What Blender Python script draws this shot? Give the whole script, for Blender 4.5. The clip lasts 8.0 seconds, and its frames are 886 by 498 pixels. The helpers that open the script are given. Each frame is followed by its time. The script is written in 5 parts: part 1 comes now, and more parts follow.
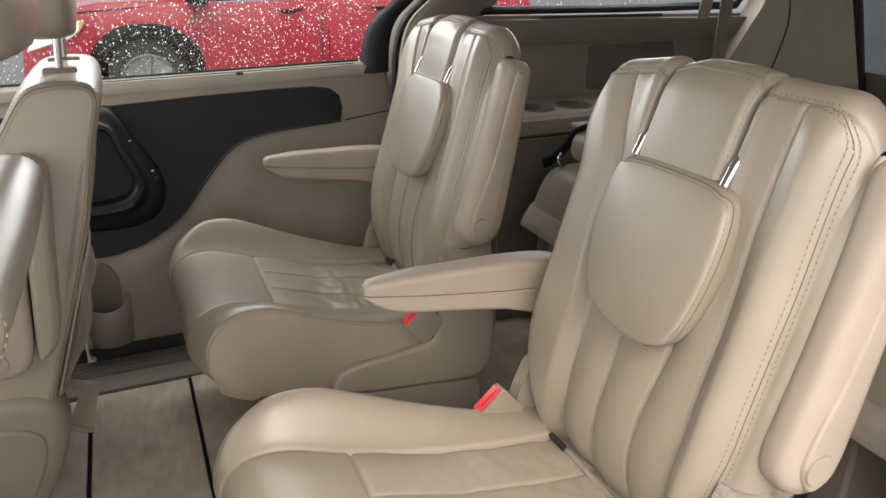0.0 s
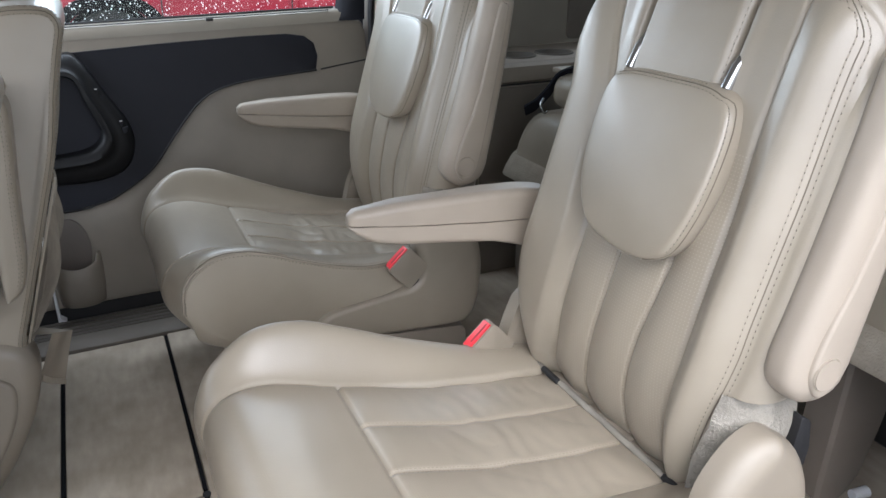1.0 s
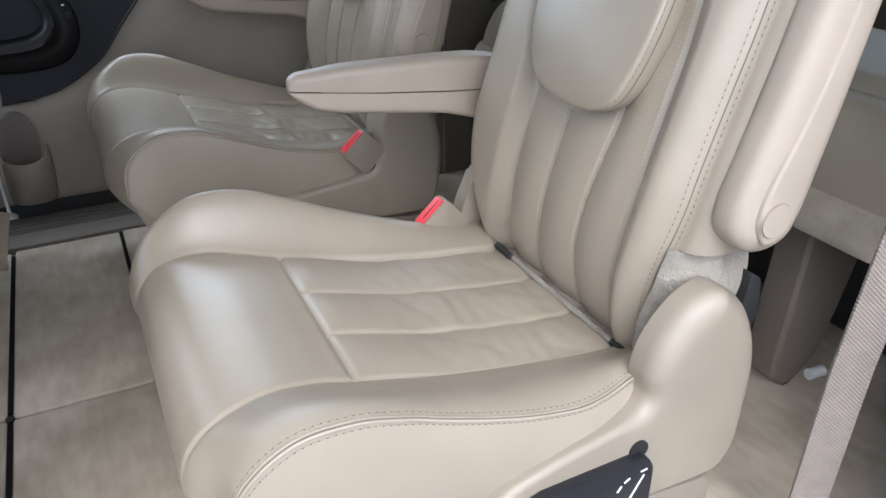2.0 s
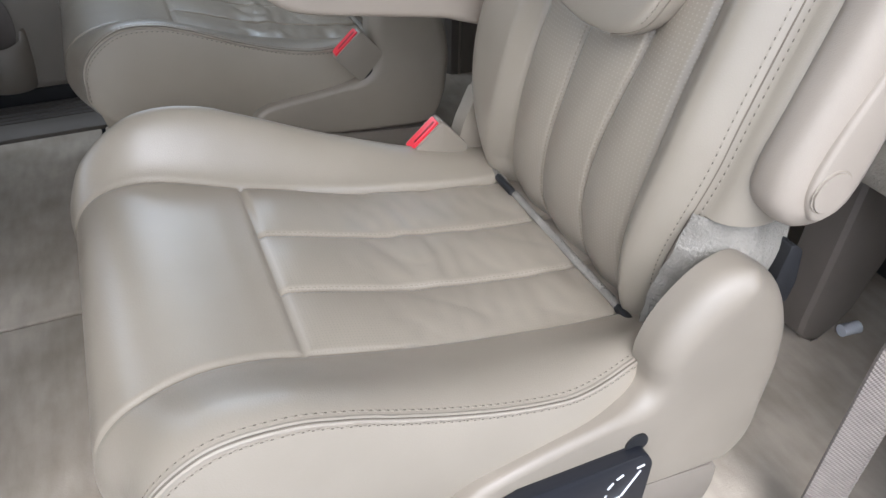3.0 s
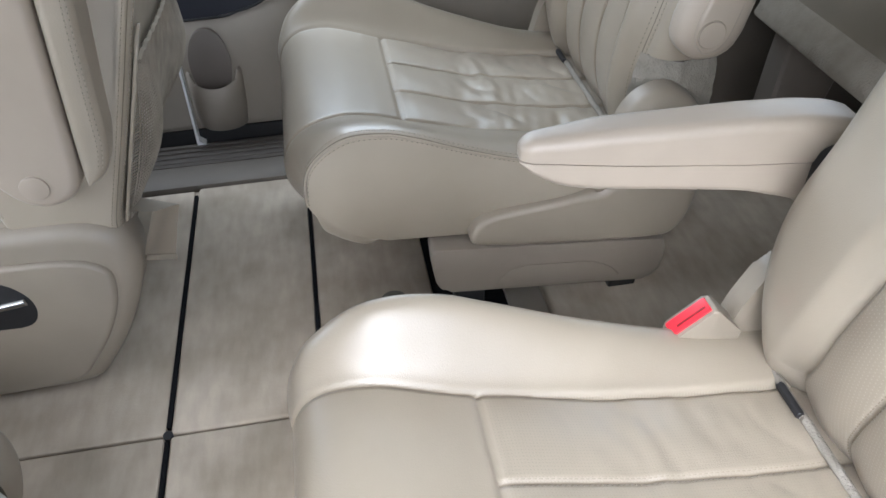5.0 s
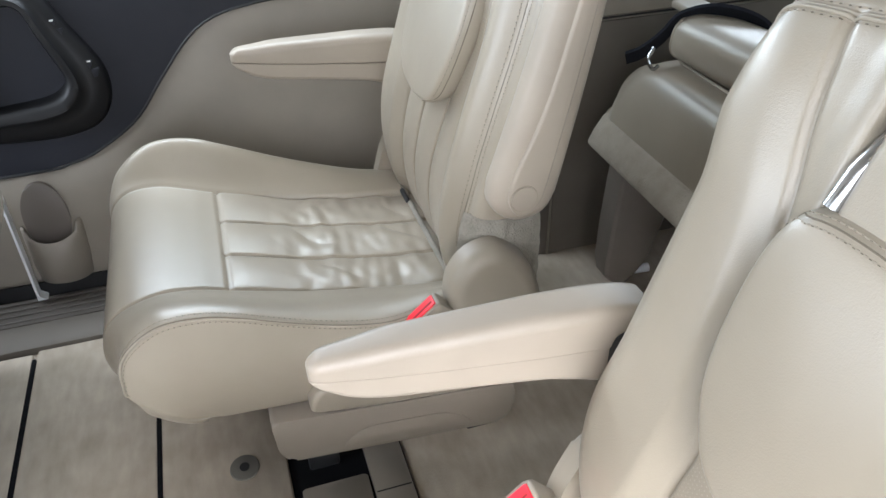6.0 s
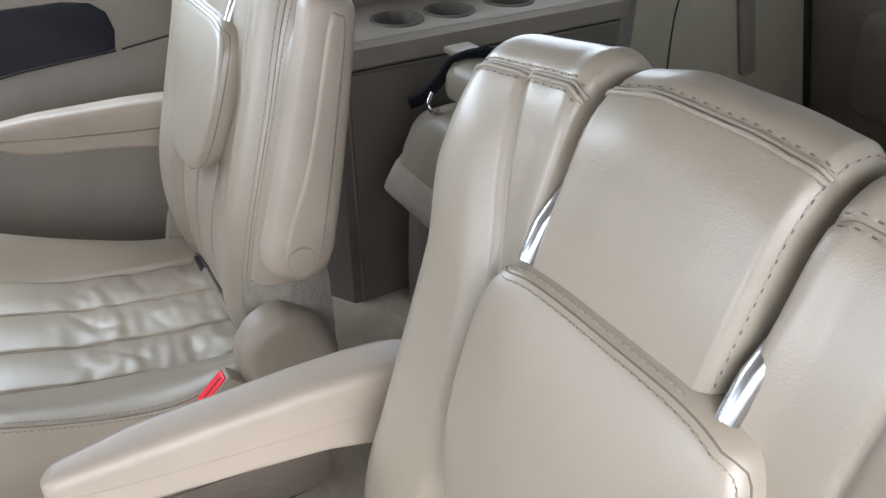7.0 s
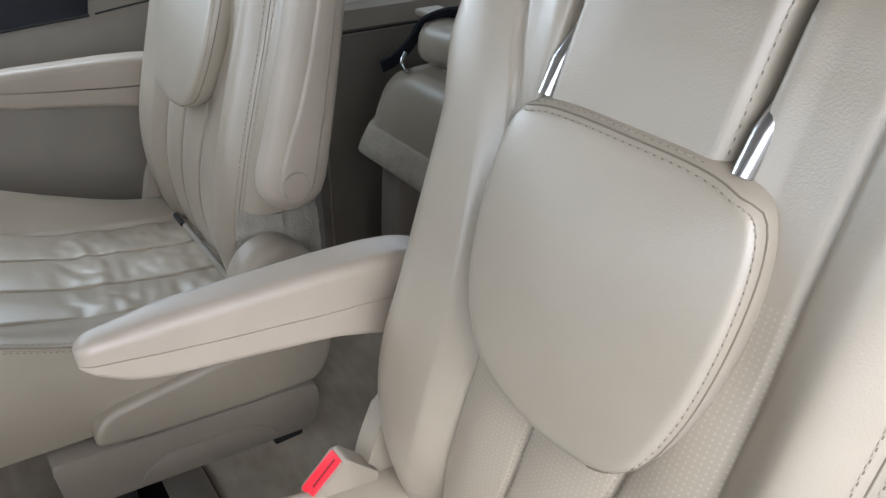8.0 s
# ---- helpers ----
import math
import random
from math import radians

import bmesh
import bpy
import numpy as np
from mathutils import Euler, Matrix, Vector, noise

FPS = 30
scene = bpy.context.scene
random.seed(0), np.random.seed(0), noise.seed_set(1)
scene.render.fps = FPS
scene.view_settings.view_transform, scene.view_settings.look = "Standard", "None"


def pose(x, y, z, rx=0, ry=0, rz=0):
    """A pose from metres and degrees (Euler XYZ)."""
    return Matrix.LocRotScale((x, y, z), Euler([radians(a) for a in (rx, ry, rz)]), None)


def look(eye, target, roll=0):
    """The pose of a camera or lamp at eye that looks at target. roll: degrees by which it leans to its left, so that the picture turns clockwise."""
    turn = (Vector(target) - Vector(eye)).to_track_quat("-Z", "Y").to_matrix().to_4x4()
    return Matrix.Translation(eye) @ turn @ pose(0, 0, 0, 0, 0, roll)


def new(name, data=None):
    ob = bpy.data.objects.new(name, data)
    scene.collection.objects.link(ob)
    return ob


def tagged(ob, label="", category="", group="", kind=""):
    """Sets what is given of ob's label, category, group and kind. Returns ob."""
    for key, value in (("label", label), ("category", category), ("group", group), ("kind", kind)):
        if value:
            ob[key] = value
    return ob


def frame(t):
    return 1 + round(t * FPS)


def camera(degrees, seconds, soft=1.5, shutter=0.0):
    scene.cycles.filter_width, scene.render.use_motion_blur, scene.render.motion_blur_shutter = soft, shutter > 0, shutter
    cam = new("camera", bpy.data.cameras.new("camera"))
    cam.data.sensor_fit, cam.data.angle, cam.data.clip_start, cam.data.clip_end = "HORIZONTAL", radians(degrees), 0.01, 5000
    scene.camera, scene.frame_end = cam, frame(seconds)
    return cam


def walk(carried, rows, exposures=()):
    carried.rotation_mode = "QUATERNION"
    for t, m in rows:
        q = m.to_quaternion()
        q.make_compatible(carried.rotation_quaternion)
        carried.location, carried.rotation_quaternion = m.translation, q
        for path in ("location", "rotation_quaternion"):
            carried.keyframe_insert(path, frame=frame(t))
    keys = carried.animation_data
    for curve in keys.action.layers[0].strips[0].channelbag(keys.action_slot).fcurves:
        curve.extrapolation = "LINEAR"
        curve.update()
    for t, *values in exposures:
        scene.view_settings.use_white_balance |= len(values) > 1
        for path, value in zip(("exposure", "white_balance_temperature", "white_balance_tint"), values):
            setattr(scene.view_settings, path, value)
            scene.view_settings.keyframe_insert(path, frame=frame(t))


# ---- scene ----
cam = camera(61.2, 8.0)
PATH = [
    (0, (0.092, 0.066, 0.989), (0.817, 1.78, 0.255), -0.2),
    (0.5, (0.076, 0.078, 0.968), (0.834, 1.771, 0.219), -0.3),
    (1, (0.078, 0.083, 0.902), (0.857, 1.751, 0.12), -0.4),
    (1.5, (0.094, 0.066, 0.85), (0.892, 1.689, -0.003), -0.3),
    (1.7, (0.101, 0.056, 0.824), (0.897, 1.661, -0.066), -0.3),
    (2.8, (0.224, 0.151, 0.798), (0.91, 1.63, -0.36), 0.7),
    (3, (0.234, 0.18, 0.794), (0.88, 1.636, -0.415), 1.1),
    (3.5, (0.22, 0.238, 0.788), (0.719, 1.657, -0.529), 1.1),
    (4, (0.173, 0.32, 0.805), (0.535, 1.74, -0.556), 0.4),
    (4.2, (0.159, 0.35, 0.82), (0.463, 1.774, -0.551), -0.5),
    (5.3, (0.253, 0.515, 0.948), (0.496, 2.05, -0.312), -1.8),
    (5.5, (0.283, 0.528, 0.973), (0.577, 2.074, -0.261), -1.6),
    (6, (0.354, 0.553, 0.997), (0.837, 2.109, -0.163), -1.0),
    (6.5, (0.411, 0.556, 1.009), (1.086, 2.07, -0.109), -0.9),
    (7, (0.455, 0.539, 1.01), (1.305, 1.989, -0.073), -0.5),
    (7.5, (0.429, 0.516, 0.977), (1.41, 1.904, -0.076), -0.1),
    (8, (0.345, 0.478, 0.921), (1.341, 1.877, -0.104), 0.8),
]
EXPOSURES = [(0.0, 1.72, 6950, 15), (0.5, 1.80, 5900, 10), (1.5, 1.80, 5800, 11), (3.0, 1.65, 5600, 11), (4.2, 1.96, 5550, 12), (5.5, 2.64, 5850, 9), (6.0, 2.74, 5900, 9), (6.5, 2.60, 5900, 10), (7.0, 2.40, 5900, 12), (7.5, 2.23, 5800, 12), (8.0, 2.11, 5750, 10)]
walk(cam, [(t, look(eye, target, roll)) for t, eye, target, roll in PATH], EXPOSURES)

# ---- sky and sun: bright overcast day ----
world = bpy.data.worlds.new("sky")
scene.world = world
world.use_nodes = True
wn = world.node_tree.nodes
wl = world.node_tree.links
sky = wn.new("ShaderNodeTexSky")
sky.sky_type = "NISHITA"
sky.sun_disc = False
sky.sun_elevation = radians(48)
sky.sun_rotation = radians(200)
sky.air_density, sky.dust_density, sky.ozone_density = 1.0, 4.0, 1.0
wn["Background"].inputs["Strength"].default_value = 0.138
cloud = wn.new("ShaderNodeHueSaturation")
cloud.inputs["Saturation"].default_value = 0.45
wl.new(sky.outputs[0], cloud.inputs["Color"])
wl.new(cloud.outputs[0], wn["Background"].inputs["Color"])
sun = new("sun", bpy.data.lights.new("sun", "SUN"))
sun.data.energy, sun.data.angle, sun.data.color = 0.15, radians(60), (1.0, 0.98, 0.95)
sun.matrix_world = look((-1.7, -5.3, 7.7), (0.6, 1.0, 0.3))


def window_light(name, at, target, wide, high, watts):
    """Sky light that comes in through a window."""
    lamp = new(name, bpy.data.lights.new(name, "AREA"))
    lamp.data.shape, lamp.data.size, lamp.data.size_y, lamp.data.energy = "RECTANGLE", wide, high, watts
    lamp.data.color = (0.93, 0.97, 1.0)
    lamp.matrix_world = look(at, target)


window_light("door_window_light", (0.0, 2.08, 1.02), (0.1, 1.3, 0.4), 1.5, 0.16, 2.7)
window_light("windscreen_light", (-2.0, 1.18, 1.02), (0.4, 1.18, 0.4), 1.4, 0.45, 6.8)
window_light("quarter_window_light", (1.48, 2.03, 0.96), (1.3, 1.0, 0.5), 0.9, 0.2, 0.8)

# ---- materials ----
def material(name, colour, rough=0.5, metal=0.0, coat=0.0, spec=0.5):
    m = bpy.data.materials.new(name)
    m.use_nodes = True
    b = m.node_tree.nodes["Principled BSDF"]
    b.inputs["Base Color"].default_value = (*colour, 1)
    b.inputs["Roughness"].default_value = rough
    b.inputs["Metallic"].default_value = metal
    b.inputs["Coat Weight"].default_value = coat
    b.inputs["Specular IOR Level"].default_value = spec
    return m


def coords(m, scale=1.0):
    t = m.node_tree
    c = t.nodes.new("ShaderNodeTexCoord")
    p = t.nodes.new("ShaderNodeMapping")
    p.inputs["Scale"].default_value = (scale,) * 3 if isinstance(scale, (int, float)) else scale
    t.links.new(c.outputs["Object"], p.inputs["Vector"])
    return p.outputs[0]


def varied(m, colour, other, scale, detail=4.0, low=0.35, high=0.7):
    """Mixes two colours by a noise."""
    t = m.node_tree
    n = t.nodes.new("ShaderNodeTexNoise")
    n.inputs["Scale"].default_value, n.inputs["Detail"].default_value = scale, detail
    t.links.new(coords(m), n.inputs["Vector"])
    r = t.nodes.new("ShaderNodeMapRange")
    r.inputs["From Min"].default_value, r.inputs["From Max"].default_value = low, high
    t.links.new(n.outputs["Fac"], r.inputs["Value"])
    x = t.nodes.new("ShaderNodeMix")
    x.data_type = "RGBA"
    x.inputs["A"].default_value, x.inputs["B"].default_value = (*colour, 1), (*other, 1)
    t.links.new(r.outputs[0], x.inputs["Factor"])
    t.links.new(x.outputs["Result"], t.nodes["Principled BSDF"].inputs["Base Color"])
    return x


def bump(m, heights, strength=0.3, distance=0.001):
    """heights: sockets whose sum becomes the relief."""
    t = m.node_tree
    total = heights[0]
    for h in heights[1:]:
        a = t.nodes.new("ShaderNodeMath")
        t.links.new(total, a.inputs[0])
        t.links.new(h, a.inputs[1])
        total = a.outputs[0]
    b = t.nodes.new("ShaderNodeBump")
    b.inputs["Strength"].default_value, b.inputs["Distance"].default_value = strength, distance
    t.links.new(total, b.inputs["Height"])
    t.links.new(b.outputs[0], t.nodes["Principled BSDF"].inputs["Normal"])


def texture(m, kind, scale, **values):
    t = m.node_tree
    n = t.nodes.new(kind)
    n.inputs["Scale"].default_value = scale
    for key, value in values.items():
        n.inputs[key.replace("_", " ").title()].default_value = value
    t.links.new(coords(m), n.inputs["Vector"])
    return n


def rough_varied(m, low, high, scale):
    t = m.node_tree
    n = texture(m, "ShaderNodeTexNoise", scale, detail=5.0)
    r = t.nodes.new("ShaderNodeMapRange")
    r.inputs["To Min"].default_value, r.inputs["To Max"].default_value = low, high
    t.links.new(n.outputs["Fac"], r.inputs["Value"])
    t.links.new(r.outputs[0], t.nodes["Principled BSDF"].inputs["Roughness"])


def scaled(m, socket, factor):
    a = m.node_tree.nodes.new("ShaderNodeMath")
    a.operation = "MULTIPLY"
    a.inputs[1].default_value = factor
    m.node_tree.links.new(socket, a.inputs[0])
    return a.outputs[0]


def leather_material(name, colour, other, perforated=None, hole=0.7):
    m = material(name, colour, 0.34, spec=0.62, coat=0.12)
    m.node_tree.nodes["Principled BSDF"].inputs["Coat Roughness"].default_value = 0.27
    varied(m, colour, other, 7.0)
    rough_varied(m, 0.25, 0.41, 30.0)
    pebble = texture(m, "ShaderNodeTexVoronoi", 1250.0)
    soft = texture(m, "ShaderNodeTexNoise", 45.0, detail=3.0)
    grain = texture(m, "ShaderNodeTexVoronoi", 640.0)
    heights = [pebble.outputs["Distance"], scaled(m, grain.outputs["Distance"], 1.3), scaled(m, soft.outputs["Fac"], 0.6)]
    if perforated:
        t = m.node_tree
        holes = t.nodes.new("ShaderNodeTexVoronoi")
        holes.inputs["Scale"].default_value = 1.0
        holes.inputs["Randomness"].default_value = 0.0
        t.links.new(coords(m, perforated), holes.inputs["Vector"])
        r = t.nodes.new("ShaderNodeMapRange")
        r.inputs["From Min"].default_value, r.inputs["From Max"].default_value = 0.10, 0.24
        t.links.new(holes.outputs["Distance"], r.inputs["Value"])
        heights.append(scaled(m, r.outputs[0], 1.2))
        dots = t.nodes.new("ShaderNodeMix")
        dots.data_type = "RGBA"
        dots.inputs["A"].default_value = (*(c * hole for c in colour), 1)
        base = t.nodes["Principled BSDF"].inputs["Base Color"]
        t.links.new(base.links[0].from_socket, dots.inputs["B"])
        t.links.new(r.outputs[0], dots.inputs["Factor"])
        t.links.new(dots.outputs["Result"], base)
    bump(m, heights, 0.15, 0.0006)
    return m


BEIGE, BEIGE_WORN = (0.315, 0.274, 0.214), (0.282, 0.244, 0.189)
LEATHER = leather_material("beige leather", BEIGE, BEIGE_WORN)
PERFORATED = leather_material("perforated beige leather", BEIGE, (0.295, 0.255, 0.199), (300, 300, 0.001), 0.86)
PIPING = leather_material("matte beige piping", BEIGE, BEIGE_WORN)
for n in PIPING.node_tree.nodes:
    if n.type == "MAP_RANGE":
        n.inputs["To Min"].default_value, n.inputs["To Max"].default_value = 0.0 if n.inputs["To Min"].default_value == 0 else 0.55, 1.0 if n.inputs["To Max"].default_value == 1 else 0.7
# holes 1.2 times lighter than the leather: their highlights are put into the colour
PERFORATED_BACK = leather_material("perforated back leather", BEIGE, (0.295, 0.255, 0.199), (0.001, 230, 230), 1.2)


def plastic(name, colour, rough, grain=900.0, strength=0.12):
    m = material(name, colour, rough)
    varied(m, colour, tuple(c * 0.88 for c in colour), 9.0)
    rough_varied(m, rough - 0.06, rough + 0.08, 25.0)
    n = texture(m, "ShaderNodeTexVoronoi", grain)
    bump(m, [n.outputs["Distance"]], strength, 0.0006)
    return m


PLASTIC = plastic("beige plastic", (0.26, 0.223, 0.174), 0.45)
BASE_PLASTIC = plastic("taupe base plastic", (0.225, 0.193, 0.156), 0.46)
VINYL = plastic("beige arm vinyl", (0.36, 0.308, 0.248), 0.42)
SEAM = plastic("beige seam vinyl", (0.30, 0.256, 0.206), 0.5)
# TRIM darkened by a third: the dimness of the rear side is in the colour
SHADE = plastic("shaded olive taupe trim", (0.150, 0.132, 0.102), 0.52)
TRIM = plastic("taupe trim", (0.235, 0.204, 0.165), 0.5)
DARK = plastic("blue black trim", (0.011, 0.012, 0.018), 0.58)
DARK.node_tree.nodes["Principled BSDF"].inputs["Specular IOR Level"].default_value = 0.3
GLOSSY = plastic("black handle plastic", (0.005, 0.005, 0.006), 0.46)
GLOSSY.node_tree.nodes["Principled BSDF"].inputs["Specular IOR Level"].default_value = 0.35
BLACK = plastic("black rubber", (0.012, 0.012, 0.013), 0.6)
WHITE = material("white painted metal", (0.75, 0.76, 0.78), 0.3, coat=0.5)
CHROME = material("chrome", (0.50, 0.51, 0.52), 0.2, metal=1.0)
rough_varied(CHROME, 0.12, 0.3, 60.0)
RED = material("red plastic", (0.75, 0.02, 0.035), 0.35)
STITCH = material("beige thread", (0.30, 0.26, 0.205), 0.75)
HOLE = material("seam shadow thread", (0.15, 0.126, 0.094), 0.85)
LIGHT_STITCH = material("light thread", (0.255, 0.22, 0.17), 0.8)
PIT = material("needle pits", (0.125, 0.105, 0.078), 0.9)
PALE = material("pale print", (0.75, 0.75, 0.75), 0.5)


def cloth(name, colour, other, scale, bump_scale, strength, distance):
    m = material(name, colour, 0.95, spec=0.15)
    varied(m, colour, other, scale, 6.0)
    fibre = texture(m, "ShaderNodeTexNoise", bump_scale, detail=6.0)
    tuft = texture(m, "ShaderNodeTexNoise", bump_scale * 0.3, detail=3.0)
    bump(m, [fibre.outputs["Fac"], scaled(m, tuft.outputs["Fac"], 0.7)], strength, distance)
    return m


CARPET = cloth("taupe carpet", (0.42, 0.362, 0.29), (0.29, 0.246, 0.19), 7.0, 900.0, 0.35, 0.002)
brushed = CARPET.node_tree.nodes.new("ShaderNodeTexNoise")
brushed.inputs["Scale"].default_value, brushed.inputs["Detail"].default_value = 1.0, 6.0
CARPET.node_tree.links.new(coords(CARPET, (55, 16, 16)), brushed.inputs["Vector"])
patch = CARPET.node_tree.nodes.new("ShaderNodeMix")
patch.data_type, patch.blend_type = "RGBA", "MULTIPLY"
patch.inputs["Factor"].default_value = 0.3
carpet_base = CARPET.node_tree.nodes["Principled BSDF"].inputs["Base Color"]
CARPET.node_tree.links.new(carpet_base.links[0].from_socket, patch.inputs["A"])
stretch = CARPET.node_tree.nodes.new("ShaderNodeMapRange")
for key, value in (("From Min", 0.3), ("From Max", 0.65), ("To Min", 0.72), ("To Max", 1.3)):
    stretch.inputs[key].default_value = value
CARPET.node_tree.links.new(brushed.outputs["Fac"], stretch.inputs["Value"])
CARPET.node_tree.links.new(stretch.outputs[0], patch.inputs["B"])
CARPET.node_tree.links.new(patch.outputs["Result"], carpet_base)
FELT = cloth("grey felt", (0.29, 0.267, 0.228), (0.22, 0.203, 0.172), 30.0, 300.0, 0.8, 0.003)
WEBBING = material("belt webbing", (0.23, 0.20, 0.172), 0.7, spec=0.3)
varied(WEBBING, (0.24, 0.208, 0.178), (0.205, 0.176, 0.152), 40.0)
weave = []
for turn in (45, -45):
    band = WEBBING.node_tree.nodes.new("ShaderNodeTexWave")
    band.inputs["Scale"].default_value, band.inputs["Distortion"].default_value = 90.0, 0.4
    spin = WEBBING.node_tree.nodes.new("ShaderNodeMapping")
    spin.inputs["Rotation"].default_value = (0, radians(turn), 0)
    WEBBING.node_tree.links.new(coords(WEBBING), spin.inputs["Vector"])
    WEBBING.node_tree.links.new(spin.outputs[0], band.inputs["Vector"])
    weave.append(band.outputs["Fac"])
bump(WEBBING, weave, 0.6, 0.0012)
NET = cloth("beige net", (0.27, 0.235, 0.188), (0.21, 0.18, 0.143), 30.0, 400.0, 0.5, 0.001)
HEADLINER = cloth("headliner cloth", (0.56, 0.525, 0.465), (0.52, 0.485, 0.43), 8.0, 500.0, 0.3, 0.001)

# ---- mesh helpers ----
def add(bm, verts, faces):
    vs = [bm.verts.new(v) for v in verts]
    for f in faces:
        bm.faces.new([vs[i] for i in f])
    return vs


def place_of(ob):
    """Where a thing or part that is not turned has its origin."""
    here = ob.location.copy()
    if ob.parent:
        here += ob.matrix_parent_inverse.translation + place_of(ob.parent)
    return here


def part(name, bm, mat, parent=None, label="", sharp=45):
    bmesh.ops.recalc_face_normals(bm, faces=bm.faces[:])
    me = bpy.data.meshes.new(name)
    bm.to_mesh(me)
    bm.free()
    for p in me.polygons:
        p.use_smooth = True
    me.set_sharp_from_angle(angle=radians(sharp))
    for one in mat if isinstance(mat, (list, tuple)) else [mat]:
        me.materials.append(one)
    ob = new(name, me)
    if parent:
        ob.parent = parent
        ob.matrix_parent_inverse = Matrix.Translation(-place_of(parent))
    if label:
        tagged(ob, label)
    return ob


def empty(name, at, label="", category="", group="", kind=""):
    ob = new(name)
    ob.empty_display_size = 0.05
    ob.location = at
    return tagged(ob, label, category, group, kind)


def spline(pts, n, closed=False):
    """n points along a smooth curve through pts, evenly spaced."""
    p = np.array(pts, float)
    k = len(p)
    out = []
    spans = k if closed else k - 1
    for i in range(spans):
        if closed:
            a, b, c, d = p[(i - 1) % k], p[i], p[(i + 1) % k], p[(i + 2) % k]
        else:
            b, c = p[i], p[i + 1]
            a = p[i - 1] if i else 2 * b - c
            d = p[i + 2] if i + 2 < k else 2 * c - b
        for s in np.linspace(0, 1, 16, endpoint=False):
            out.append(0.5 * (2 * b + (c - a) * s + (2 * a - 5 * b + 4 * c - d) * s**2 + (3 * b - a - 3 * c + d) * s**3))
    out.append(p[0] if closed else p[-1])
    out = np.array(out)
    far = np.r_[0, np.cumsum(np.linalg.norm(np.diff(out, axis=0), axis=1))]
    where = np.linspace(0, far[-1], n, endpoint=not closed)
    return np.stack([np.interp(where, far, out[:, j]) for j in range(out.shape[1])], 1)


def rounded(pts, r, n=5):
    """A polygon with its corners rounded; r one radius or one a corner."""
    k, out = len(pts), []
    for i in range(k):
        a, b, c = (np.array(pts[j % k], float) for j in (i - 1, i, i + 1))
        rr = r[i] if isinstance(r, (list, tuple)) else r
        u, v = a - b, c - b
        lu, lv = np.linalg.norm(u), np.linalg.norm(v)
        rr = min(rr, 0.49 * lu, 0.49 * lv)
        p, q = b + u / lu * rr, b + v / lv * rr
        for s in np.linspace(0, 1, n + 1):
            out.append((1 - s) ** 2 * p + 2 * s * (1 - s) * b + s * s * q)
    return [tuple(o) for o in out]


def slab(bm, outline, lo, hi, bevel=0.0, segments=3, axis="y", tilt=0.0):
    """A plate from an outline in the other two axes (x, z for y; y, z for x; x, y for z), with its rims rounded."""
    sub = bmesh.new()
    def at(p, d):
        if axis == "y":
            return (p[0], d + tilt * p[1], p[1])
        return (d + tilt * p[1], p[0], p[1]) if axis == "x" else (p[0], p[1], d)
    a = [sub.verts.new(at(p, lo)) for p in outline]
    b = [sub.verts.new(at(p, hi)) for p in outline]
    k = len(outline)
    f0, f1 = sub.faces.new(a), sub.faces.new(b[::-1])
    for i in range(k):
        sub.faces.new((a[i], b[i], b[(i + 1) % k], a[(i + 1) % k]))
    if bevel:
        rim = list({e for f in (f0, f1) for e in f.edges})
        bmesh.ops.bevel(sub, geom=rim, offset=bevel, segments=segments, profile=0.5, affect="EDGES", clamp_overlap=True)
    bmesh.ops.recalc_face_normals(sub, faces=sub.faces[:])
    tmp = bpy.data.meshes.new("tmp")
    sub.to_mesh(tmp)
    sub.free()
    bm.from_mesh(tmp)
    bpy.data.meshes.remove(tmp)
    return bm


def box(bm, lo, hi, bevel=0.0, segments=2):
    (x0, y0, z0), (x1, y1, z1) = lo, hi
    return slab(bm, [(x0, z0), (x1, z0), (x1, z1), (x0, z1)], y0, y1, 0) if not bevel else slab(
        bm, rounded([(x0, z0), (x1, z0), (x1, z1), (x0, z1)], bevel, 3), y0, y1, bevel * 0.8, segments)


def grid(bm, rows, close=False, slot=None):
    """Faces between rows of points of equal count; close: each row is a ring. slot(i, j): material of a face."""
    vs = [[bm.verts.new(p) for p in row] for row in rows]
    n = len(vs[0])
    for i in range(len(vs) - 1):
        for j in range(n if close else n - 1):
            f = bm.faces.new((vs[i][j], vs[i + 1][j], vs[i + 1][(j + 1) % n], vs[i][(j + 1) % n]))
            if slot:
                f.material_index = slot(i, j)
    return vs


def loft(bm, rings, cap=True):
    vs = grid(bm, rings, True)
    if cap:
        bm.faces.new(vs[0])
        bm.faces.new(vs[-1][::-1])
    return vs


def tube(bm, pts, r, sides=8, cap=True):
    pts = [Vector(p) for p in pts]
    rings = []
    up = Vector((0.13, 0.29, 1)).normalized()
    for i, p in enumerate(pts):
        d = (pts[min(i + 1, len(pts) - 1)] - pts[max(i - 1, 0)]).normalized()
        a = d.cross(up).normalized()
        b = d.cross(a)
        rr = r[i] if isinstance(r, (list, tuple)) else r
        rings.append([p + (a * math.cos(q) + b * math.sin(q)) * rr for q in np.linspace(0, 2 * math.pi, sides, endpoint=False)])
    loft(bm, rings, cap)
    return bm


